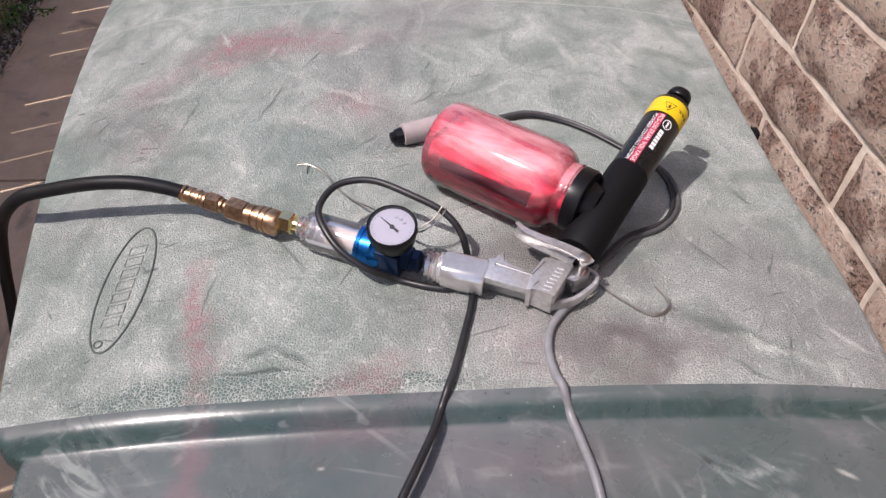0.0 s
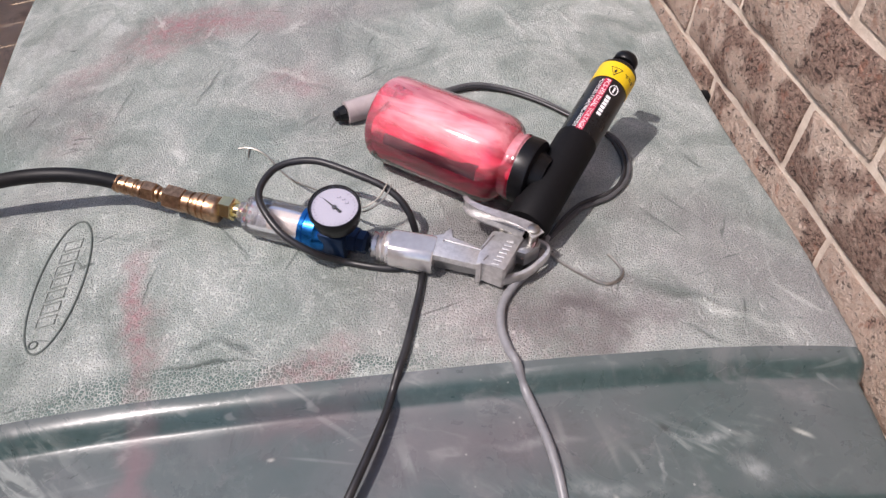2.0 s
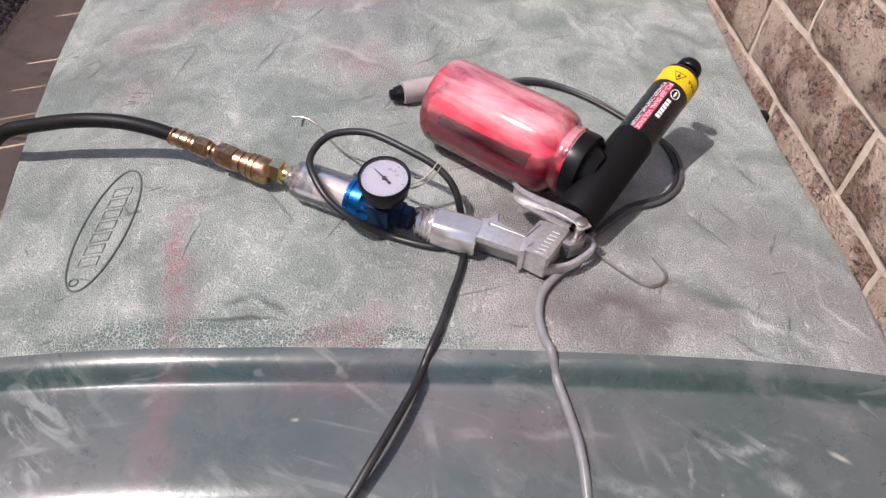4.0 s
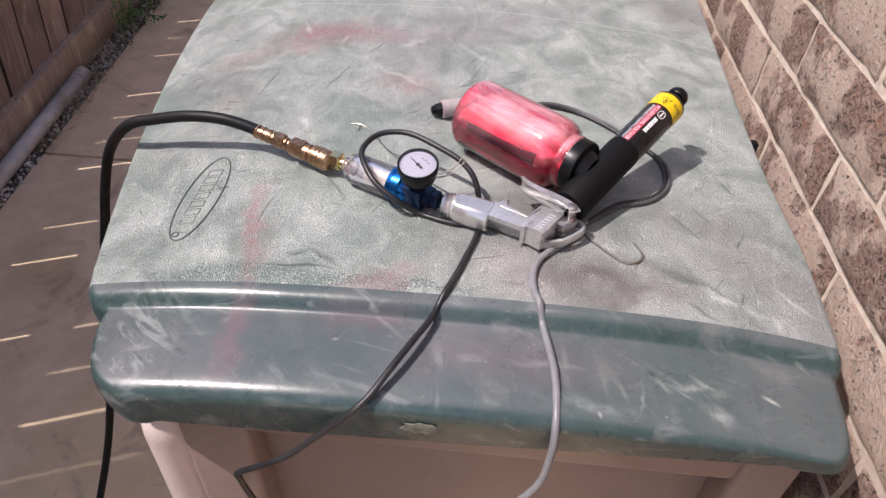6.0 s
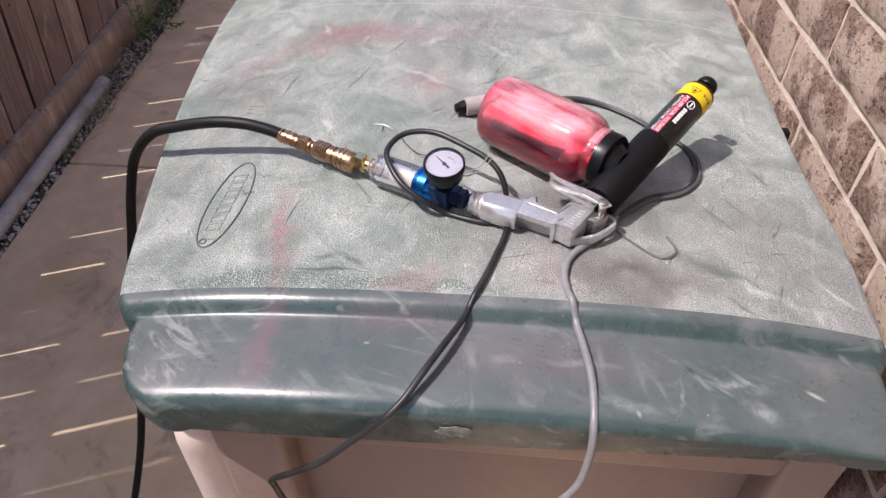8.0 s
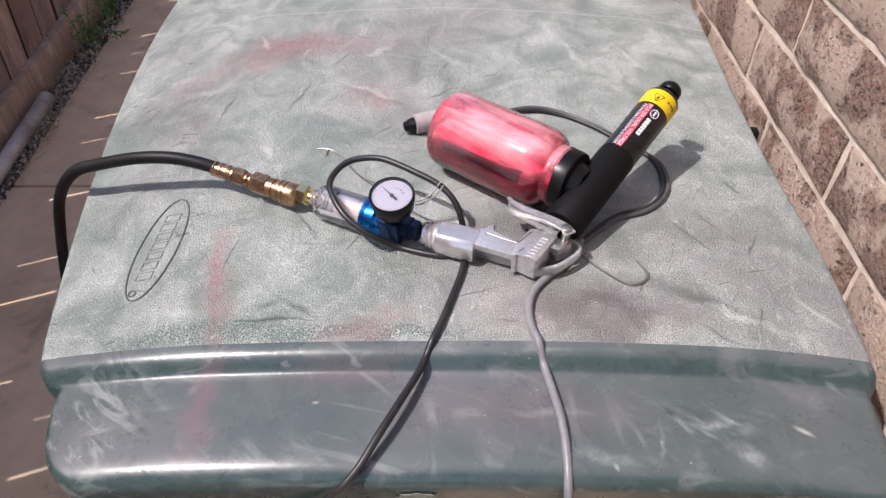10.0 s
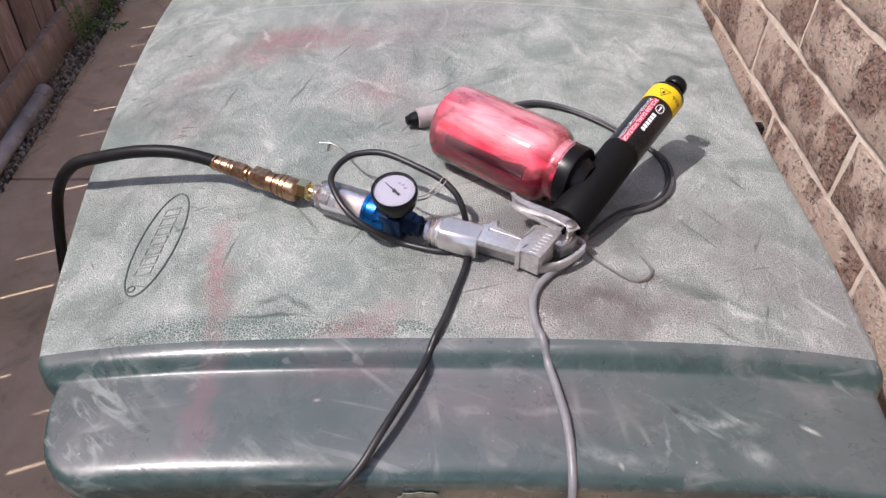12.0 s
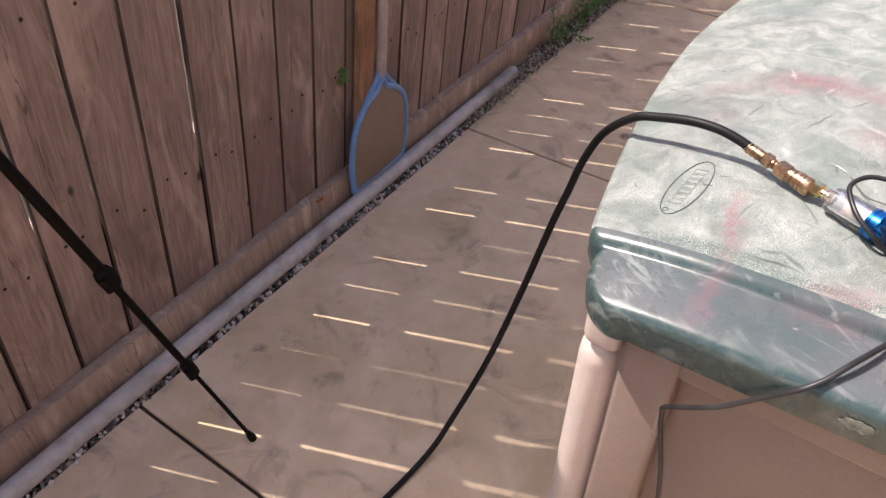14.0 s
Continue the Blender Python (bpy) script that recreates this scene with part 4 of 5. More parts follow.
def lid(box_thing):
    # stations along y: place, height under the field, inset of the outline
    near = [(-0.1195, -0.081, 0.090), (-0.1205, -0.072, 0.086), (-0.1210, -0.055, 0.082), (-0.1213, -0.042, 0.079), (-0.1215, -0.036, 0.076), (-0.1205, -0.0290, 0.070), (-0.1175, -0.0230, 0.062), (-0.1130, -0.0185, 0.054),
            (-0.107, -0.0157, 0.046), (-0.098, -0.0144, 0.0375), (-0.082, -0.0140, 0.0290), (-0.062, -0.0140, 0.0220), (-0.044, -0.0140, 0.0185), (-0.035, -0.0140, 0.0175), (-0.0285, -0.0137, 0.0185),
            (-0.0250, -0.0120, 0.0165), (-0.0225, -0.0085, 0.0125), (-0.0185, -0.0040, 0.0095), (-0.0125, -0.0010, 0.0055), (-0.005, 0.0, 0.0030), (0.004, 0.0, 0.0012), (0.018, 0.0, 0.0)]
    stations = near + [(0.018 + (LID_END - 0.036) * i / 60, 0.0, 0.0) for i in range(1, 60)] + [(LID_END - y, d, i) for y, d, i in reversed(near)]
    cols = 44
    bm = bmesh.new()
    rows = []
    for y, d, inset in stations:
        yy = min(max(y, 0), LID_END)
        ledge = 0.008 if d < -0.0125 else 0.0
        low, low_right = 0.822, 0.851
        drop = min(max((-0.014 - d) / 0.067, 0.0), 1.0)
        xl, xr = lid_left(yy) + inset + ledge, lid_right(yy) - (inset + ledge) * (0.36 + 0.30 * drop if d < 0 else 1.0)
        row = []
        top = lambda x: (lid_z(x, yy) + max(d, -0.014)) * (1 - drop) + lid_foot(x) * drop
        r = 0.013
        zl, zr = top(xl + r), top(xr - r)
        side = ((0.005, -1.0), (0.0015, -0.62), (0.0, -0.018), (0.0015, -0.0085), (0.005, -0.0030), (0.0085, -0.0008), (r, 0.0))
        for off, h in side:
            z = zl + h if h > -0.1 else low + (zl - 0.02 - low) * (1 + h)
            row.append((xl + off, y, max(min(z, zl), min(low, zl))))
        for i in range(1, cols):
            x = xl + r + (xr - xl - 2 * r) * i / cols
            dent = 0.0012 * noise.noise((x * 9, y * 7, 3.0)) if d > -0.02 else 0.0
            row.append((x, y, top(x) + dent))
        for off, h in reversed(side):
            z = zr + h if h > -0.1 else low_right + (zr - 0.02 - low_right) * (1 + h)
            row.append((xr - off, y, max(min(z, zr), min(low_right, zr))))
        rows.append([bm.verts.new(p) for p in row])
    for a, b, s, t in zip(rows, rows[1:], stations, stations[1:]):
        for k in range(len(a) - 1):
            f = bm.faces.new((a[k], a[k + 1], b[k + 1], b[k]))
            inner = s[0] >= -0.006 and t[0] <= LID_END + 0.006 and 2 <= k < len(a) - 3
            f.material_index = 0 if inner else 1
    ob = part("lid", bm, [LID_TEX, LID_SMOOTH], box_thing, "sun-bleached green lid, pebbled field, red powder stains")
    ob.data.set_sharp_from_angle(angle=radians(70))
    # moulded maker's oval, its letters drawn as bars
    cx, cy = -0.284, 0.1225
    turn = pose(0, 0, 0, 0, 0, -3)

    def on(px, py, h):
        p = turn @ Vector((px, py, 0))
        return Vector((cx + p.x, cy + p.y, lid_z(cx + p.x, cy + p.y) + h))
    bm = bmesh.new()
    pts = [on(0.0208 * math.cos(2 * math.pi * i / 48), 0.070 * math.sin(2 * math.pi * i / 48), 0.0) for i in range(49)]
    tube(bm, pts, 0.0009, 8, 0)
    emblem = part("emblem", bm, EMBOSS, ob, "moulded oval outline")
    for i in range(7):
        bm = bmesh.new()
        y0 = 0.042 - i * 0.0135
        q = [on(sx * 0.0075, y0 + sy * 0.0048 + sx * 0.0014, 0.0001) for sx, sy in ((-1, -1), (1, -1), (1, 1), (-1, 1), (-1, -1))]
        tube(bm, q, 0.0005, 6, 0)
        part("emblem_bar", bm, RAISED, emblem, smooth=False)
    bm = bmesh.new()
    tube(bm, [on(0.0035 * math.cos(a * 0.5236) - 0.004, 0.0035 * math.sin(a * 0.5236) - 0.061, 0) for a in range(13)], 0.0007, 6, 0)
    part("emblem_dot", bm, EMBOSS, emblem)
    # pale patch of torn sticker on the front edge
    bm = bmesh.new()
    rnd = random.Random(5)
    out = [(0.016 * math.cos(a) * rnd.uniform(0.7, 1.15), 0.0085 * math.sin(a) * rnd.uniform(0.65, 1.2)) for a in [i * 2 * math.pi / 18 for i in range(18)]]
    prism(bm, out, 0, 0.0006, frame_on((-0.018, -0.1224, 0.8615), (1, 0, 0), (0, -1, -0.02)))
    part("sticker", bm, plain("torn_sticker_rest", (0.19, 0.205, 0.165), 0.8, 0, 0.5, 130, 0.4, 0.0005), ob, "torn remains of a pale sticker")
    for yy in (0.155, 0.352):
        bm = bmesh.new()
        box(bm, (0.360, yy - 0.007, 0.846), (0.3735, yy + 0.007, 0.860), 0.003)
        part("hinge_knob", bm, BLACK, ob)


def storage_box():
    b = thing("storage_box", "beige plastic garden storage box with weathered green lid", "storage box")
    # body: end panel with a sunken field
    bm = bmesh.new()
    x0, x1, y0, y1, z1 = -0.288, 0.338, -0.090, LID_END + 0.09, 0.845
    box(bm, (x0, y0 + 0.036, 0), (x1, y1, z1), 0.008)
    body = part("body", bm, BEIGE_SHADED, b)
    fx0, fx1, fz0, fz1 = -0.190, 0.280, 0.200, 0.768
    for name, lo, hi in (("panel_rib", (-0.262, y0, 0.0), (fx0, y0 + 0.052, z1)), ("panel_rib", (fx1, y0, 0.0), (x1, y0 + 0.052, z1)),
                         ("panel_rail", (fx0 - 0.004, y0 + 0.0005, fz1), (fx1 + 0.004, y0 + 0.052, z1)), ("panel_field", (fx0 - 0.004, y0 + 0.0005, 0.0), (fx1 + 0.004, y0 + 0.052, fz0))):
        bm = bmesh.new()
        box(bm, lo, hi, 0.009, seg=3)
        part(name, bm, BEIGE_SHADED, body)
    # rounded corner column at the door side, with its cap and groove
    bm = bmesh.new()
    lathe(bm, [(0.0, 0.031), (0.70, 0.028), (0.722, 0.026), (0.734, 0.017), (0.737, 0.0)], frame_on((-0.300, -0.046, 0), (0, 0, 1), (1, 0, 0)), 28, False)
    part("corner_column", bm, PALE_SUNLIT, b, "pale rounded corner column, sunlit tone in its colour")
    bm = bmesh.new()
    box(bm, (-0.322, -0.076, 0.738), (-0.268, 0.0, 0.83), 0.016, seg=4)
    part("corner_block", bm, PALE_SUNLIT, b)
    for k in range(2):
        bm = bmesh.new()
        box(bm, (-0.340, -0.01 + k * 0.69, 0.03), (-0.285, 0.67 + k * 0.69, 0.83), 0.01)
        part("door", bm, BEIGE_SHADED, b)
    lid(b)


RAISED = plain("moulded_chalky_edge", (0.21, 0.235, 0.215), 0.55, 0, 0.25, 300, 0.3, 0.0004)
EMBOSS = plain("moulded_green_grey_plastic", (0.085, 0.105, 0.095), 0.55, 0, 0.2, 300, 0.3, 0.0004)


# ---------------------------------------------------------------- things on the lid
def air_hose():
    h = thing("air_hose", "black rubber air hose hanging over the lid edge", "hose")
    bm = bmesh.new()
    tube(bm, [(-0.236, 0.2020, 0.920), (-0.258, 0.2055, 0.9255), (-0.286, 0.2085, 0.9290), (-0.322, 0.212, 0.9260), (-0.368, 0.220, 0.912), (-0.408, 0.228, 0.894), (-0.461, 0.259, 0.832), (-0.491, 0.266, 0.763), (-0.504, 0.253, 0.701), (-0.520, 0.238, 0.627),
              (-0.552, 0.212, 0.46), (-0.595, 0.175, 0.26), (-0.637, 0.109, 0.095), (-0.655, 0.05, 0.026), (-0.668, -0.06, 0.0095), (-0.70, -0.36, 0.0095), (-0.74, -0.75, 0.0095), (-0.72, -1.2, 0.0095)], 0.0066, 16)
    part("rubber_tube", bm, RUBBER, h)
    A, B = Vector((-0.2405, 0.2035, 0.9195)), Vector((-0.1295, 0.1580, 0.912))
    m = frame_on(A, B - A)
    bm = bmesh.new()
    lathe(bm, [(-0.001, 0.0065), (0, 0.0078), (0.003, 0.0082), (0.004, 0.0072), (0.007, 0.0072), (0.008, 0.0081), (0.011, 0.0081), (0.012, 0.0072), (0.015, 0.0072), (0.016, 0.0081), (0.019, 0.0081), (0.020, 0.0073), (0.023, 0.0073), (0.024, 0.008), (0.026, 0.0078), (0.0265, 0.006)], m, 24)
    part("ferrule", bm, BRASS, h, "crimped brass ferrule")
    for name, s0, s1, r, mat in (("hex_nut", 0.0265, 0.039, 0.0092, BRASS), ("hex_nut", 0.048, 0.066, 0.0112, BRASS)):
        bm = bmesh.new()
        lathe(bm, [(s0, r * 0.86), (s0 + 0.001, r), (s1 - 0.001, r), (s1, r * 0.86)], m, 6)
        part(name, bm, mat, h, smooth=False)
    bm = bmesh.new()
    lathe(bm, [(0.038, 0.0052), (0.040, 0.0068), (0.042, 0.0068), (0.043, 0.005), (0.045, 0.0068), (0.047, 0.0068), (0.049, 0.0055)], m, 24)
    part("barb", bm, BRASS, h)
    bm = bmesh.new()
    lathe(bm, [(0.066, 0.008), (0.0665, 0.0098), (0.073, 0.0100), (0.0735, 0.0088), (0.076, 0.0088), (0.0765, 0.0108), (0.079, 0.0114), (0.081, 0.0114), (0.0815, 0.0103), (0.083, 0.0103), (0.0835, 0.0117), (0.0865, 0.0117), (0.087, 0.0106), (0.0885, 0.0106), (0.089, 0.0118), (0.096, 0.0118), (0.099, 0.0108), (0.1, 0.0095), (0.1, 0.006)], m, 32)
    part("coupler_sleeve", bm, BRASS, h, "grooved brass quick coupler")


def regulator():
    r = thing("air_regulator", "inline air filter regulator with blue collar and gauge", "regulator")
    A, B = Vector((-0.1475, 0.1690, 0.9150)), Vector((-0.020, 0.1115, 0.9155))
    m = frame_on(A, B - A)
    bm = bmesh.new()
    lathe(bm, [(0.0, 0.0085), (0.001, 0.0105), (0.0115, 0.0105), (0.0125, 0.009)], m, 6)
    part("brass_fitting", bm, BRASS_NEW, r, "bright brass hex fitting", smooth=False)
    bm = bmesh.new()
    lathe(bm, [(0.012, 0.006), (0.022, 0.006)], m, 20)
    part("thread", bm, BRASS_NEW, r)
    bm = bmesh.new()
    lathe(bm, [(0.0185, 0.0055), (0.019, 0.009), (0.025, 0.0095), (0.027, 0.0155), (0.032, 0.0172), (0.080, 0.0176), (0.080, 0.0158), (0.033, 0.0158), (0.030, 0.013)], m, 36, False)
    part("bowl", bm, CLEAR, r, "clear plastic filter bowl")
    bm = bmesh.new()
    lathe(bm, [(0.047, 0.007), (0.048, 0.0108), (0.076, 0.0108), (0.078, 0.012), (0.081, 0.012)], m, 28)
    part("filter", bm, FILTER, r, "cream filter element inside the bowl")
    bm = bmesh.new()
    for a in (0.4, 2.2, 4.0):
        box(bm, (0.021, -0.0012, 0.004), (0.024, 0.0012, 0.0078), 0.0004, m @ pose(0, 0, 0, math.degrees(a)))
    part("drain_mark", bm, RED, r, "small red drain mark")
    bm = bmesh.new()
    lathe(bm, [(0.078, 0.016), (0.079, 0.0184), (0.083, 0.0190), (0.0835, 0.0180), (0.086, 0.0180), (0.0865, 0.0190), (0.093, 0.0190), (0.094, 0.0178), (0.098, 0.0165), (0.102, 0.015)], m, 40)
    part("collar", bm, BLUE, r, "blue anodised collar")
    bm = bmesh.new()
    box(bm, (0.096, -0.0145, -0.0150), (0.120, 0.0145, 0.0125), 0.003, m)
    lathe(bm, [(0.119, 0.0115), (0.127, 0.0118), (0.128, 0.0100), (0.134, 0.0105), (0.136, 0.008)], m, 6)
    part("block", bm, NAVY, r, "dark blue regulator block")
    # gauge
    g0 = m @ Vector((0.102, 0, 0.0))
    top = Vector((-0.047, 0.1145, 0.9605))
    way = Vector((-0.02, -0.17, 1.0)).normalized()
    f = frame_on(top - way * 0.026, way, (0, 1, 0))
    bm = bmesh.new()
    lathe(bm, [(-0.012, 0.006), (0.003, 0.006), (0.004, 0.014), (0.007, 0.0175), (0.010, 0.0190), (0.019, 0.0193), (0.020, 0.0208), (0.026, 0.0208), (0.0268, 0.0203), (0.0266, 0.0191), (0.0235, 0.0187), (0.0232, 0.0)], f, 48, False)
    gauge = part("gauge_case", bm, BLACK, r, "black round pressure gauge case")
    bm = bmesh.new()
    lathe(bm, [(0.0236, 0.0186), (0.0240, 0.0184), (0.0240, 0.0)], f, 48, False)
    part("dial", bm, DIAL, gauge, "pale dial face")
    d = f @ Matrix(((0, 0, 1, 0.0242), (-1, 0, 0, 0), (0, -1, 0, 0), (0, 0, 0, 1)))
    bm = bmesh.new()
    for k in range(25):
        a = math.radians(225 - k * 270 / 24)
        q = pose(math.cos(a) * 0.0165, math.sin(a) * 0.0165, 0, 0, 0, math.degrees(a))
        box(bm, (-(0.0016 if k % 6 == 0 else 0.0008), -0.0001, 0), (0, 0.0001, 0.0002), 0, d @ q)
    for a in (200, 225, 248):
        c = Vector((math.cos(radians(a)) * 0.0105, math.sin(radians(a)) * 0.0105, 0.0002))
        tube(bm, [d @ (c + Vector((math.cos(t * 0.5) * 0.0013, math.sin(t * 0.5) * 0.0013, 0))) for t in range(8)], 0.0002, 5, 0)
    part("dial_mark", bm, PRINT, gauge, smooth=False)
    bm = bmesh.new()
    q = d @ pose(0, 0, 0.0004, 0, 0, -48)
    prism(bm, [(-0.007, -0.0011), (-0.0055, -0.0013), (-0.002, -0.0008), (0.013, -0.0002), (0.013, 0.0002), (-0.002, 0.0008), (-0.0055, 0.0013), (-0.007, 0.0011)], 0, 0.0004, q)
    lathe(bm, [(0.0, 0.002), (0.0012, 0.0018), (0.0014, 0.0)], f @ Matrix.Translation((0.0242, 0, 0)), 16, False)
    part("needle", bm, PRINT, gauge)
    bm = bmesh.new()
    lathe(bm, [(0.0258, 0.0189), (0.0262, 0.0187), (0.0263, 0.0)], f, 40, False)
    part("lens", bm, clear_mat("clear_gauge_lens", (0.98, 0.98, 1.0), 0.02), gauge).visible_shadow = False


def air_gun():
    """Cast blow gun that feeds the powder gun."""
    g = thing("air_gun", "silver cast aluminium trigger air gun lying on lid", "air gun")
    A = Vector((-0.0195, 0.1125, 0.914))
    way = Vector((0.94832, -0.31730, 0.0))
    m = frame_on(A, way) @ Matrix.Diagonal((1.04, 1, 1, 1))
    bm = bmesh.new()
    lathe(bm, [(-0.001, 0.0095), (0.001, 0.0118), (0.004, 0.0108), (0.0055, 0.0130), (0.0075, 0.0118), (0.0095, 0.0138), (0.0115, 0.0128), (0.013, 0.0142), (0.0155, 0.0140)], m, 28)
    for v in bm.verts:
        q = noise.noise_vector(v.co * 260) * 0.0009
        v.co += q
    part("taped_nut", bm, TAPE, g, "nut wrapped in glossy clear tape")
    bm = bmesh.new()
    lathe(bm, [(0.0145, 0.0135), (0.0155, 0.0152), (0.018, 0.0158), (0.049, 0.0158), (0.0505, 0.0150), (0.0508, 0.012)], m @ pose(0, -0.001, 0.001), 40)
    for v in bm.verts:
        q = m.inverted() @ v.co
        q.z = min(q.z, 0.0138)
        v.co = m @ q
    part("cuff", bm, TAPE, g, "taped aluminium cuff")
    bm = bmesh.new()
    prism(bm, [(0.046, -0.0105), (0.0865, -0.0137), (0.0865, 0.0056), (0.0625, 0.0094), (0.0606, 0.0105), (0.0610, 0.0195), (0.0596, 0.0212), (0.0580, 0.0205), (0.0572, 0.0160), (0.0540, 0.0132), (0.0530, 0.0104), (0.046, 0.0104)], 0.0070, 0.0130, m, 0.0012)
    part("grip_plate", bm, ALU, g, "flat cast grip with a finger stop")
    bm = bmesh.new()
    prism(bm, [(0.046, -0.0030), (0.088, -0.0050), (0.088, 0.0035), (0.046, 0.0065)], -0.011, 0.0074, m)
    part("grip_web", bm, ALU_DARK, g)
    bm = bmesh.new()
    prism(bm, [(0.0855, 0.0050), (0.0915, 0.0240), (0.0935, 0.0250), (0.1150, 0.0240), (0.1165, 0.0225), (0.1070, -0.0140), (0.1055, -0.0152), (0.0892, -0.0108), (0.0885, -0.0130), (0.0850, -0.0140), (0.0850, -0.0100)], -0.0085, 0.0138, m, 0.0011)
    head = part("head", bm, ALU, g, "cast head with moulded maker's mark")
    bm = bmesh.new()
    for line in (((0.0560, 0.0068, 0.0133), (0.0560, 0.0040, 0.0133)), ((0.0560, 0.0068, 0.0133), (0.0855, 0.0022, 0.0136)), ((0.0862, 0.0022, 0.0140), (0.0935, 0.0195, 0.0140)), ((0.0895, -0.0085, 0.0140), (0.0925, -0.0030, 0.0140))):
        tube(bm, [m @ Vector(p) for p in line], 0.0005, 6, 1)
    part("cast_groove", bm, ALU_DARK, head, smooth=False)
    for k in range(7):
        bm = bmesh.new()
        box(bm, (-0.0032, -0.0013, -0.0004), (0.0032, 0.0013, 0.0003), 0.0003, m @ pose(0.0995 + 0.0013 * k, -0.0095 + 0.0042 * k, 0.0139, 0, 0, -6))
        part("cast_mark", bm, ALU, head, smooth=False)
    bm = bmesh.new()
    line = spline([(0.1030, -0.0118, -0.0045), (0.1120, -0.0075, -0.0045), (0.1225, -0.0005, -0.0040), (0.1319, 0.0120, -0.0025), (0.1366, 0.0218, -0.0010), (0.1348, 0.0286, 0.0), (0.1271, 0.0318, 0.001)], 6)
    vs = []
    for i, p in enumerate(line):
        d = (line[min(i + 1, len(line) - 1)] - line[max(i - 1, 0)]).normalized()
        side = Vector((-d.y, d.x, 0)) * (0.0030 - 0.0012 * i / len(line))
        tall = 0.0048 - 0.0016 * i / len(line)
        vs.append([bm.verts.new(m @ (p + side * a + Vector((0, 0, tall * b)))) for a, b in ((-1, -0.6), (-0.6, -1), (0.6, -1), (1, -0.6), (1, 0.6), (0.6, 1), (-0.6, 1), (-1, 0.6))])
    for a, b in zip(vs, vs[1:]):
        for j in range(8):
            bm.faces.new((a[j], a[(j + 1) % 8], b[(j + 1) % 8], b[j]))
    bm.faces.new(vs[0]), bm.faces.new(vs[-1])
    part("hook_guard", bm, ALU, g, "curved cast hook")
    # channel-shaped lever: top plate, back web, narrower bottom plate
    line = spline([(0.1275, 0.0185, 0), (0.1200, 0.0245, 0), (0.1042, 0.0294, 0), (0.0843, 0.0345, 0), (0.0709, 0.0408, 0), (0.0640, 0.0490, 0)], 6)
    bm = bmesh.new()

    def strip(rows):
        vs = [[bm.verts.new(m @ q) for q in row] for row in rows]
        for a, b in zip(vs, vs[1:]):
            for j in range(4):
                bm.faces.new((a[j], a[(j + 1) % 4], b[(j + 1) % 4], b[j]))
        bm.faces.new(vs[0]), bm.faces.new(vs[-1])
    top, web, foot = [], [], []
    for i, p in enumerate(line):
        t = i / (len(line) - 1)
        d = (line[min(i + 1, len(line) - 1)] - line[max(i - 1, 0)]).normalized()
        side = Vector((-d.y, d.x, 0))
        half = 0.0056 - 0.0040 * t
        rise = 0.0225 + 0.003 * math.sin(3.1 * t)
        at = lambda a, z: p + side * a + Vector((0, 0, z))
        top.append([at(-half, rise), at(half, rise), at(half, rise + 0.0013), at(-half, rise + 0.0013)])
        if t > 0.25:
            web.append([at(-half, rise - 0.0115), at(-half + 0.0012, rise - 0.0115), at(-half + 0.0012, rise + 0.001), at(-half, rise + 0.001)])
            foot.append([at(-half, rise - 0.0125), at(half * 0.9, rise - 0.0125), at(half * 0.9, rise - 0.0112), at(-half, rise - 0.0112)])
    for rows in (top, web, foot):
        strip(rows)
    part("lever", bm, ALU, g, "bent trigger lever of folded sheet")
    bm = bmesh.new()
    prism(bm, [(0.110, 0.010), (0.1162, 0.0225), (0.1245, 0.0280), (0.1300, 0.0245), (0.1290, 0.0175), (0.120, 0.008)], -0.004, 0.0105, m, 0.001)
    part("lever_bracket", bm, ALU_DARK, g)
    bm = bmesh.new()
    lathe(bm, [(0.0, 0.0034), (0.0240, 0.0034), (0.0242, 0.0052), (0.0262, 0.0050), (0.0270, 0.0034), (0.0272, 0.0)], frame_on(m @ Vector((0.1231, 0.0225, 0.0)), (0, 0, 1), (1, 0, 0)), 24, False)
    part("pivot_screw", bm, STEEL, g)
    bm = bmesh.new()
    lathe(bm, [(0, 0.0062), (0.006, 0.0062), (0.007, 0.0085), (0.010, 0.0085), (0.011, 0.0095), (0.024, 0.0095)], frame_on(Vector((0.1015, 0.1045, 0.922)), (0.60, 0.78, 0.18)), 20)
    part("outlet_stud", bm, BLACK, g, "black outlet stud")
    for x, y in ((0.0985, 0.0262), (0.1055, 0.0256)):
        bm = bmesh.new()
        box(bm, (x - 0.0022, y - 0.0020, 0.004), (x + 0.0022, y + 0.0030, 0.0135), 0.0008, m)
        part("valve_pin", bm, STEEL, g)


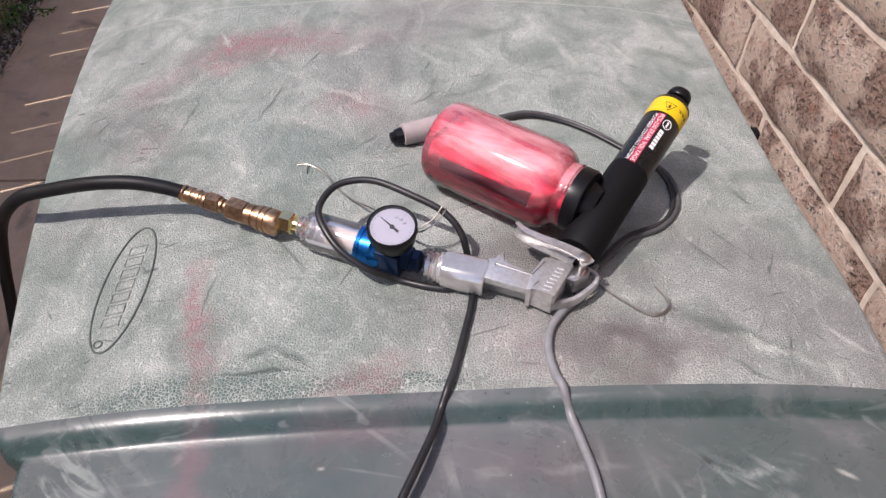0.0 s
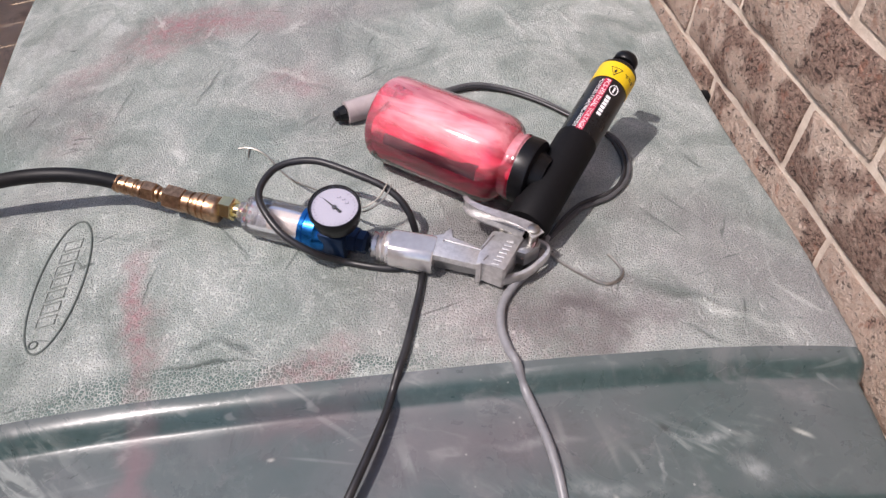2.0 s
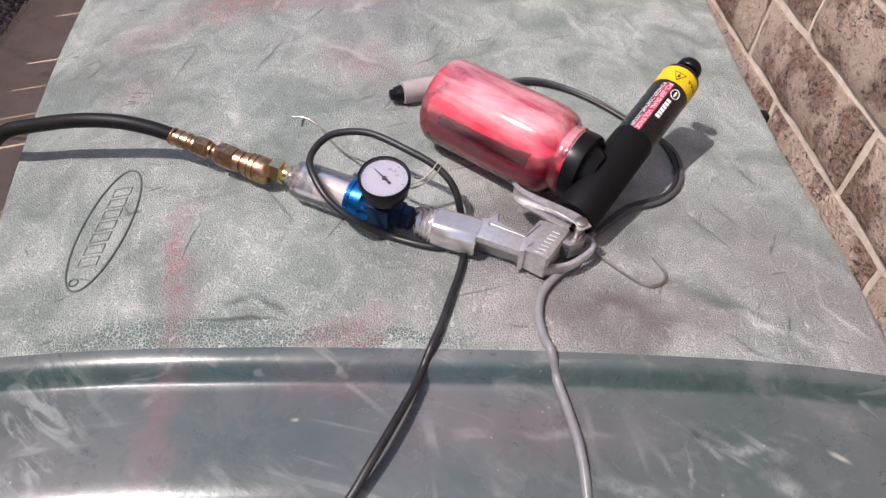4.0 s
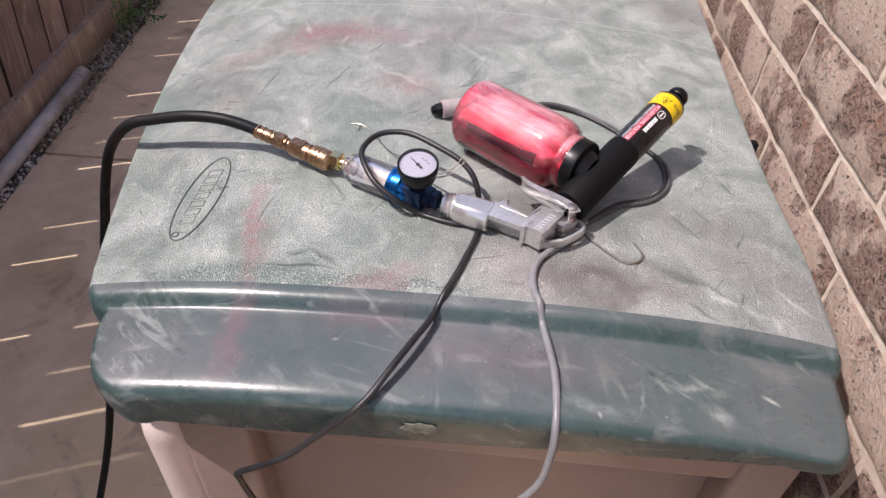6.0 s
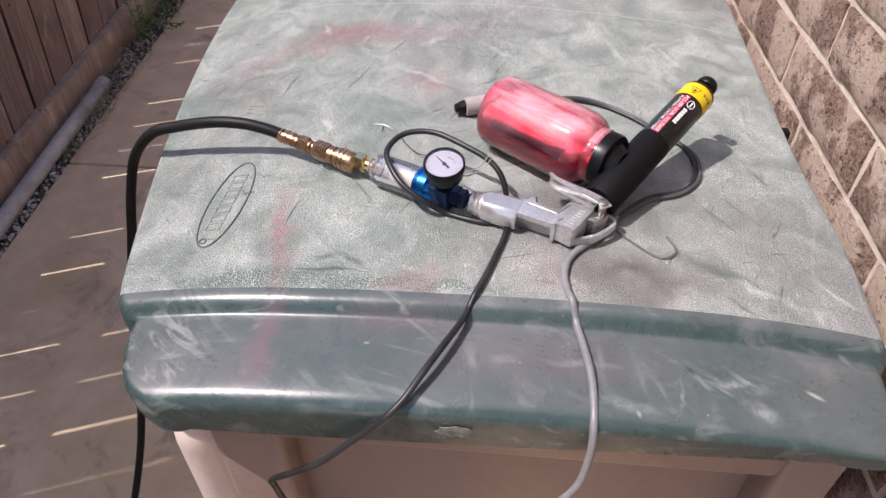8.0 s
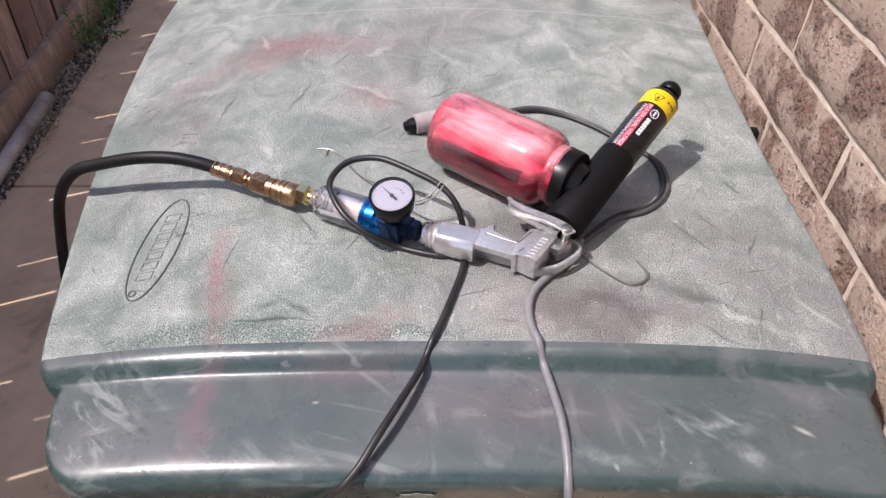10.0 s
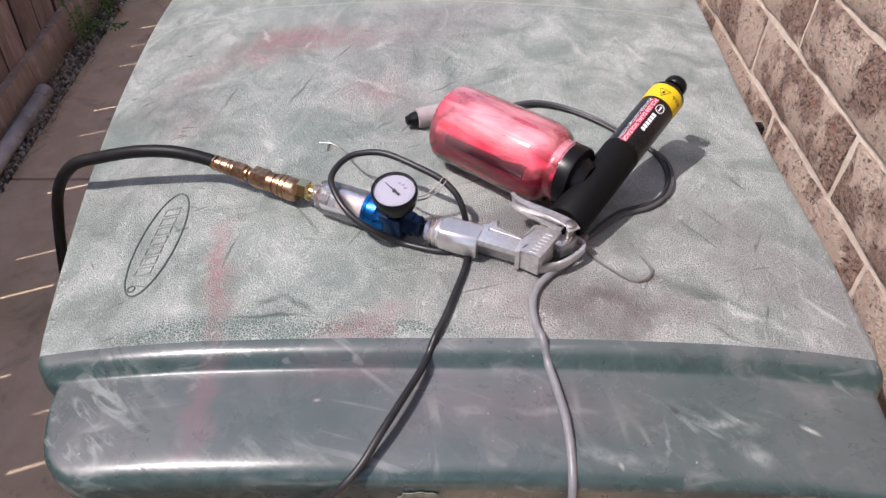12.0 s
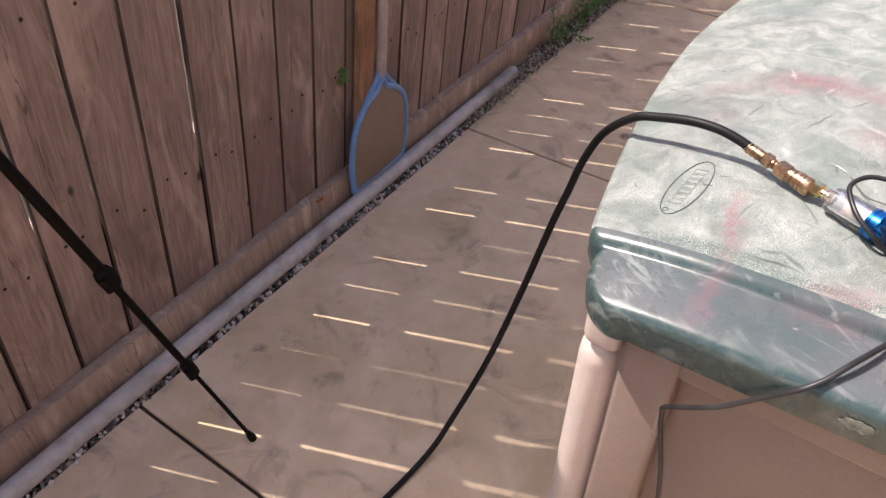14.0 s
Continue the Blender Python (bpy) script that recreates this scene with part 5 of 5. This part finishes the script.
def powder_gun():
    """The powder gun: black barrel with labels, its clear powder bottle, lead and plug."""
    g = thing("powder_gun", "black powder coating gun with clear bottle of pink powder", "powder gun")
    A, B = Vector((0.1140, 0.1205, 0.926)), Vector((0.238, 0.2855, 0.964))
    L = (B - A).length
    m = frame_on(A, B - A, (0.06, -0.36, 1.0))
    bm = bmesh.new()
    lathe(bm, [(-0.012, 0.010), (-0.011, 0.0175), (-0.008, 0.0192), (0.03, 0.0190), (0.088, 0.0187), (0.0895, 0.0183), (0.09, 0.015)], m, 44)
    part("grip", bm, FOAM, g, "matt black lower barrel")
    bm = bmesh.new()
    lathe(bm, [(0.088, 0.015), (0.0885, 0.0182), (0.181, 0.0182), (0.183, 0.0168), (0.184, 0.012)], m, 44)
    barrel = part("barrel", bm, GLOSS, g, "glossy black labelled barrel")
    bm = bmesh.new()
    lathe(bm, [(0.157, 0.0181), (0.157, 0.0186), (0.1775, 0.0186), (0.1775, 0.0181)], m, 44, False)
    ring = part("warning_band", bm, YELLOW, barrel, "yellow warning band")
    bm = bmesh.new()
    lathe(bm, [(0.180, 0.0160), (0.1815, 0.0166), (0.185, 0.0150), (0.1865, 0.0125), (0.1865, 0.0045), (0.1925, 0.0042), (0.193, 0.0110), (0.1945, 0.0120), (0.2005, 0.0118), (0.203, 0.0105), (0.2035, 0.006), (0.201, 0.0045), (0.201, 0.0)], m, 32, False)
    part("nozzle", bm, BLACK, g, "black nozzle with deflector disc")

    def wrap(bm, s, around, r, name, material, parent, turn=180):
        bmesh.ops.transform(bm, matrix=Matrix.Rotation(radians(turn), 4, "Z"), verts=bm.verts)
        for v in bm.verts:
            v.co.y += around
        bend_round(bm, r)
        bmesh.ops.transform(bm, matrix=m @ Matrix.Translation((s, 0, 0)), verts=bm.verts)
        return part(name, bm, material, parent, smooth=False)
    r = 0.0183
    bm = bmesh.new()
    prism(bm, [(-0.0330, -0.0032), (0.0330, -0.0032), (0.0330, 0.0032), (-0.0330, 0.0032)], 0.0, 0.0002)
    wrap(bm, 0.1215, 0.0040, r, "red_band", RED, barrel)
    wrap(letters("PCS-250 DUAL VOLTAGE", 0.0058), 0.1215, 0.0040, r + 0.0004, "lettering", WHITE, barrel)
    wrap(letters("POWDER COATING SYSTEM", 0.0049), 0.1215, 0.0094, r + 0.0003, "lettering", WHITE, barrel)
    bm = bmesh.new()
    for k in range(6):
        box(bm, (-0.0125 + k * 0.0042, -0.0022, 0), (-0.0093 + k * 0.0042, 0.0022, 0.0002))
    wrap(bm, 0.124, -0.0040, r, "maker_mark", WHITE, barrel)
    bm = bmesh.new()
    tube(bm, [(0.0052 * math.cos(a * 0.3491), 0.0042 * math.sin(a * 0.3491), 0.0001) for a in range(19)], 0.0004, 5, 0)
    box(bm, (-0.0032, -0.0008, 0), (0.0032, 0.0008, 0.0003))
    wrap(bm, 0.1455, -0.0050, r, "maker_oval", WHITE, barrel)
    bm = bmesh.new()
    tri = [(0.0065 * math.cos(radians(90 + k * 120)), 0.0065 * math.sin(radians(90 + k * 120)), 0.0002) for k in range(4)]
    tube(bm, tri, 0.0004, 5, 0)
    prism(bm, [(-0.0005, 0.003), (0.0012, 0.003), (0.0004, 0.0008), (0.0016, 0.0008), (-0.0006, -0.0022), (-0.0001, -0.0001), (-0.0013, -0.0001)], 0, 0.0003)
    wrap(bm, 0.1665, 0.0025, 0.0187, "warning_sign", PRINT, ring, 90)
    bm = bmesh.new()
    for k in range(3):
        box(bm, (-0.007 + k * 0.0045, -0.0004, 0), (-0.0045 + k * 0.0045, 0.0004, 0.0002))
        box(bm, (-0.007 + k * 0.0045, -0.0022, 0), (-0.0035 + k * 0.0045, -0.0014, 0.0002))
    wrap(bm, 0.167, -0.0125, 0.0187, "warning_text", PRINT, ring, 90)
    # bottle
    C, D = Vector((0.0000, 0.2480, 0.9392)), Vector((0.1340, 0.1480, 0.9390))
    f = frame_on(C, D - C)
    bm = bmesh.new()
    lathe(bm, [(0.004, 0.0), (0.002, 0.024), (0.0, 0.031), (0.0015, 0.0365), (0.006, 0.0397), (0.012, 0.0407), (0.109, 0.0407), (0.116, 0.0400), (0.122, 0.0382), (0.127, 0.0352), (0.1295, 0.0322), (0.1305, 0.0303), (0.134, 0.0295), (0.1365, 0.0306), (0.1382, 0.0306), (0.1395, 0.0290), (0.150, 0.0286)], f, 56, False)
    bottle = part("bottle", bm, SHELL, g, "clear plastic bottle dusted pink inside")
    bm = bmesh.new()
    seg = 56
    prof = [(0.004, 0.028), (0.007, 0.0345), (0.014, 0.0372), (0.060, 0.0372), (0.107, 0.0372), (0.115, 0.0365), (0.121, 0.0347), (0.126, 0.0315), (0.1295, 0.0280), (0.148, 0.0272)]
    lathe(bm, prof, f, seg)
    inv = f.inverted()
    for v in bm.verts:
        q = inv @ v.co
        level = 0.016 + 0.005 * noise.noise((q.x * 40, q.y * 40, 1.0)) - 0.09 * max(q.x - 0.05, 0)
        if q.z > level:
            q.z = level + (q.z - level) * 0.04
            v.co = f @ q
    part("powder", bm, POWDER, bottle, "bright pink-red powder")
    bm = bmesh.new()
    lathe(bm, [(0.022, 0.005), (0.023, 0.0066), (0.113, 0.0066)], f @ pose(0, -0.0322, 0.0080, 0, 0.3, 0), 20)
    part("pickup_tube", bm, TUBE_IN, bottle, "dark pickup tube seen through the bottle")
    bm = bmesh.new()
    n = 60  # every other side stands proud, which makes the ribs
    rings = [(0.1395, 0.0280), (0.1403, 0.0300), (0.1515, 0.0300), (0.1530, 0.0290), (0.1540, 0.021), (0.164, 0.0165)]
    lathe(bm, rings, f, n)
    for i, v in enumerate(bm.verts):
        if n <= i < 3 * n and i % 2:
            q = f.inverted() @ v.co
            v.co = f @ Vector((q.x, q.y * 0.975, q.z * 0.975))
    part("cap", bm, BLACK, bottle, "ribbed black screw cap")


def settle(points, r):
    """Lays the low points of a cord on the lid."""
    out = []
    for x, y, z in points:
        if y > -0.09 and lid_left(y) < x < lid_right(y) and z > 0.85:
            floor = lid_z(x, y) + r
            if z < 0.917 and z > floor and y > 0.0:
                low = min(z - floor, 0.013)
                x, y, z = x * (1 + 2.2 * low), y + low, z - low
            z = max(z, lid_z(x, y) + r)
        out.append((x, y, z))
    return out


def leads():
    c = thing("power_cable", "dark grey cable looped over the air gun", "cable")
    bm = bmesh.new()
    tube(bm, settle([(0.010, 0.096, 0.9), (-0.002, 0.094, 0.9), (-0.020, 0.0955, 0.905), (-0.044, 0.098, 0.911), (-0.066, 0.103, 0.919), (-0.089, 0.114, 0.930), (-0.104, 0.133, 0.938), (-0.1105, 0.153, 0.942), (-0.103, 0.174, 0.944), (-0.088, 0.184, 0.946), (-0.062, 0.183, 0.947),
              (-0.029, 0.166, 0.944), (-0.004, 0.152, 0.938), (0.011, 0.138, 0.926), (0.018, 0.118, 0.908), (0.019, 0.098, 0.9035), (0.0165, 0.072, 0.9075), (0.008, 0.040, 0.908), (0.0, 0.013, 0.9085), (-0.007, -0.004, 0.906),
              (-0.013, -0.018, 0.8985), (-0.019, -0.035, 0.8985), (-0.031, -0.062, 0.9005), (-0.046, -0.092, 0.899), (-0.060, -0.115, 0.891), (-0.078, -0.128, 0.876), (-0.105, -0.128, 0.842), (-0.135, -0.130, 0.807), (-0.165, -0.130, 0.782), (-0.183, -0.129, 0.768), (-0.190, -0.128, 0.759), (-0.189, -0.127, 0.750), (-0.185, -0.126, 0.72), (-0.165, -0.124, 0.62),
              (-0.150, -0.122, 0.48), (-0.15, -0.12, 0.3), (-0.16, -0.13, 0.1), (-0.18, -0.16, 0.02), (-0.23, -0.24, 0.006), (-0.32, -0.5, 0.006)], 0.0031), 0.0031, 12, 8)
    part("sheath", bm, CORD, c)
    c = thing("trigger_cable", "light grey cable running over the lid edge", "cable")
    bm = bmesh.new()
    tube(bm, settle([(0.126, 0.106, 0.912), (0.118, 0.094, 0.908), (0.108, 0.080, 0.905), (0.091, 0.064, 0.9055), (0.078, 0.045, 0.9065), (0.0735, 0.023, 0.907), (0.076, 0.004, 0.9065), (0.080, -0.008, 0.9025), (0.084, -0.022, 0.8945), (0.089, -0.044, 0.892), (0.094, -0.072, 0.892), (0.096, -0.098, 0.889),
              (0.096, -0.118, 0.882), (0.096, -0.129, 0.868), (0.095, -0.133, 0.85), (0.091, -0.136, 0.815), (0.075, -0.140, 0.785), (0.052, -0.143, 0.762), (0.02, -0.145, 0.735), (-0.005, -0.14, 0.66), (-0.01, -0.13, 0.5), (0.0, -0.13, 0.25), (-0.01, -0.15, 0.04), (-0.05, -0.2, 0.006), (-0.15, -0.42, 0.006)], 0.0035), 0.0035, 12, 8)
    part("sheath", bm, CORD_GREY, c)
    c = thing("gun_lead", "twin dark grey leads curling behind the powder gun", "cable")
    for k, mat in ((0, CORD), (1, CORD_MID)):
        o = 0.0048 * k
        bm = bmesh.new()
        tube(bm, settle([(0.000, 0.287 + o, 0.9125), (0.030, 0.302 + o, 0.914), (0.061, 0.312 + o, 0.9145), (0.094, 0.321 + o, 0.914), (0.127, 0.314 + o, 0.911), (0.158, 0.296 + o * 0.9, 0.9085), (0.184, 0.274 + o * 0.6, 0.9055), (0.210, 0.251 + o * 0.5, 0.903), (0.220 + o, 0.233, 0.901), (0.222 + o, 0.205, 0.9), (0.213 + o, 0.180, 0.9),
                  (0.196, 0.163 - o, 0.902), (0.165, 0.147 - o, 0.906), (0.142, 0.125 - o, 0.908), (0.128, 0.106, 0.910)], 0.0024), 0.0024, 12, 8)
        part("sheath", bm, mat, c)
    p = thing("plug", "dusty grey cable plug with a black nozzle tip", "plug")
    m = frame_on((-0.047, 0.292, 0.9085), (0.052, 0.019, 0.0))
    bm = bmesh.new()
    lathe(bm, [(0.009, 0.0085), (0.0095, 0.0112), (0.050, 0.0118), (0.052, 0.008)], m, 28)
    part("plug_body", bm, GREYPLUG, p)
    bm = bmesh.new()
    lathe(bm, [(-0.004, 0.0035), (-0.003, 0.0055), (0.001, 0.0058), (0.0015, 0.0072), (0.008, 0.0086), (0.011, 0.0082)], m, 10)
    part("tip", bm, BLACK, p, smooth=False)
    # wires
    w = thing("wire_hook", "thin bent steel wire hook lying on lid", "wire")
    bm = bmesh.new()
    tube(bm, settle([(0.112, 0.112, 0.905), (0.124, 0.101, 0.903), (0.136, 0.085, 0.9025), (0.155, 0.069, 0.9005), (0.167, 0.0625, 0.8995), (0.178, 0.0655, 0.8985), (0.1845, 0.0735, 0.898), (0.183, 0.082, 0.899), (0.176, 0.090, 0.903)], 0.0014), 0.0014, 8, 6)
    part("strand", bm, STEEL, w)
    w = thing("twisted_wire", "twisted steel wire tying the cable to the gauge", "wire")
    bm = bmesh.new()
    tube(bm, settle([(-0.141, 0.2545, 0.908), (-0.129, 0.2525, 0.909), (-0.114, 0.2395, 0.91), (-0.100, 0.215, 0.912), (-0.086, 0.196, 0.914), (-0.066, 0.178, 0.918), (-0.045, 0.155, 0.922), (-0.028, 0.1420, 0.928), (-0.013, 0.1440, 0.936), (-0.004, 0.153, 0.944)], 0.0007), 0.0007, 7, 6)
    part("strand", bm, STEEL, w)
    bm = bmesh.new()
    tube(bm, settle([(-0.132, 0.2445, 0.904), (-0.1305, 0.249, 0.909), (-0.126, 0.2515, 0.910), (-0.112, 0.2365, 0.911), (-0.098, 0.2125, 0.913), (-0.084, 0.194, 0.915), (-0.064, 0.176, 0.918), (-0.043, 0.153, 0.921), (-0.026, 0.1395, 0.926), (-0.010, 0.143, 0.934), (-0.001, 0.152, 0.941), (-0.004, 0.156, 0.933)], 0.0007), 0.0007, 7, 6)
    part("strand", bm, STEEL, w)
    bm = bmesh.new()
    tube(bm, [(0.1118, 0.0967, 0.934), (0.1124, 0.0920, 0.928), (0.1065, 0.0857, 0.922), (0.0991, 0.0822, 0.917)], 0.0014, 8, 6)
    c = thing("earth_wire", "short red and black wire at the gun joint", "wire")
    part("strand", bm, plain("dull_red_wire", (0.10, 0.05, 0.05), 0.5), c)


ground()
gravel()
fence()
pipe()
pool_net()
weeds()
tripod()
storage_box()
air_hose()
regulator()
air_gun()
powder_gun()
leads()
brick_wall()
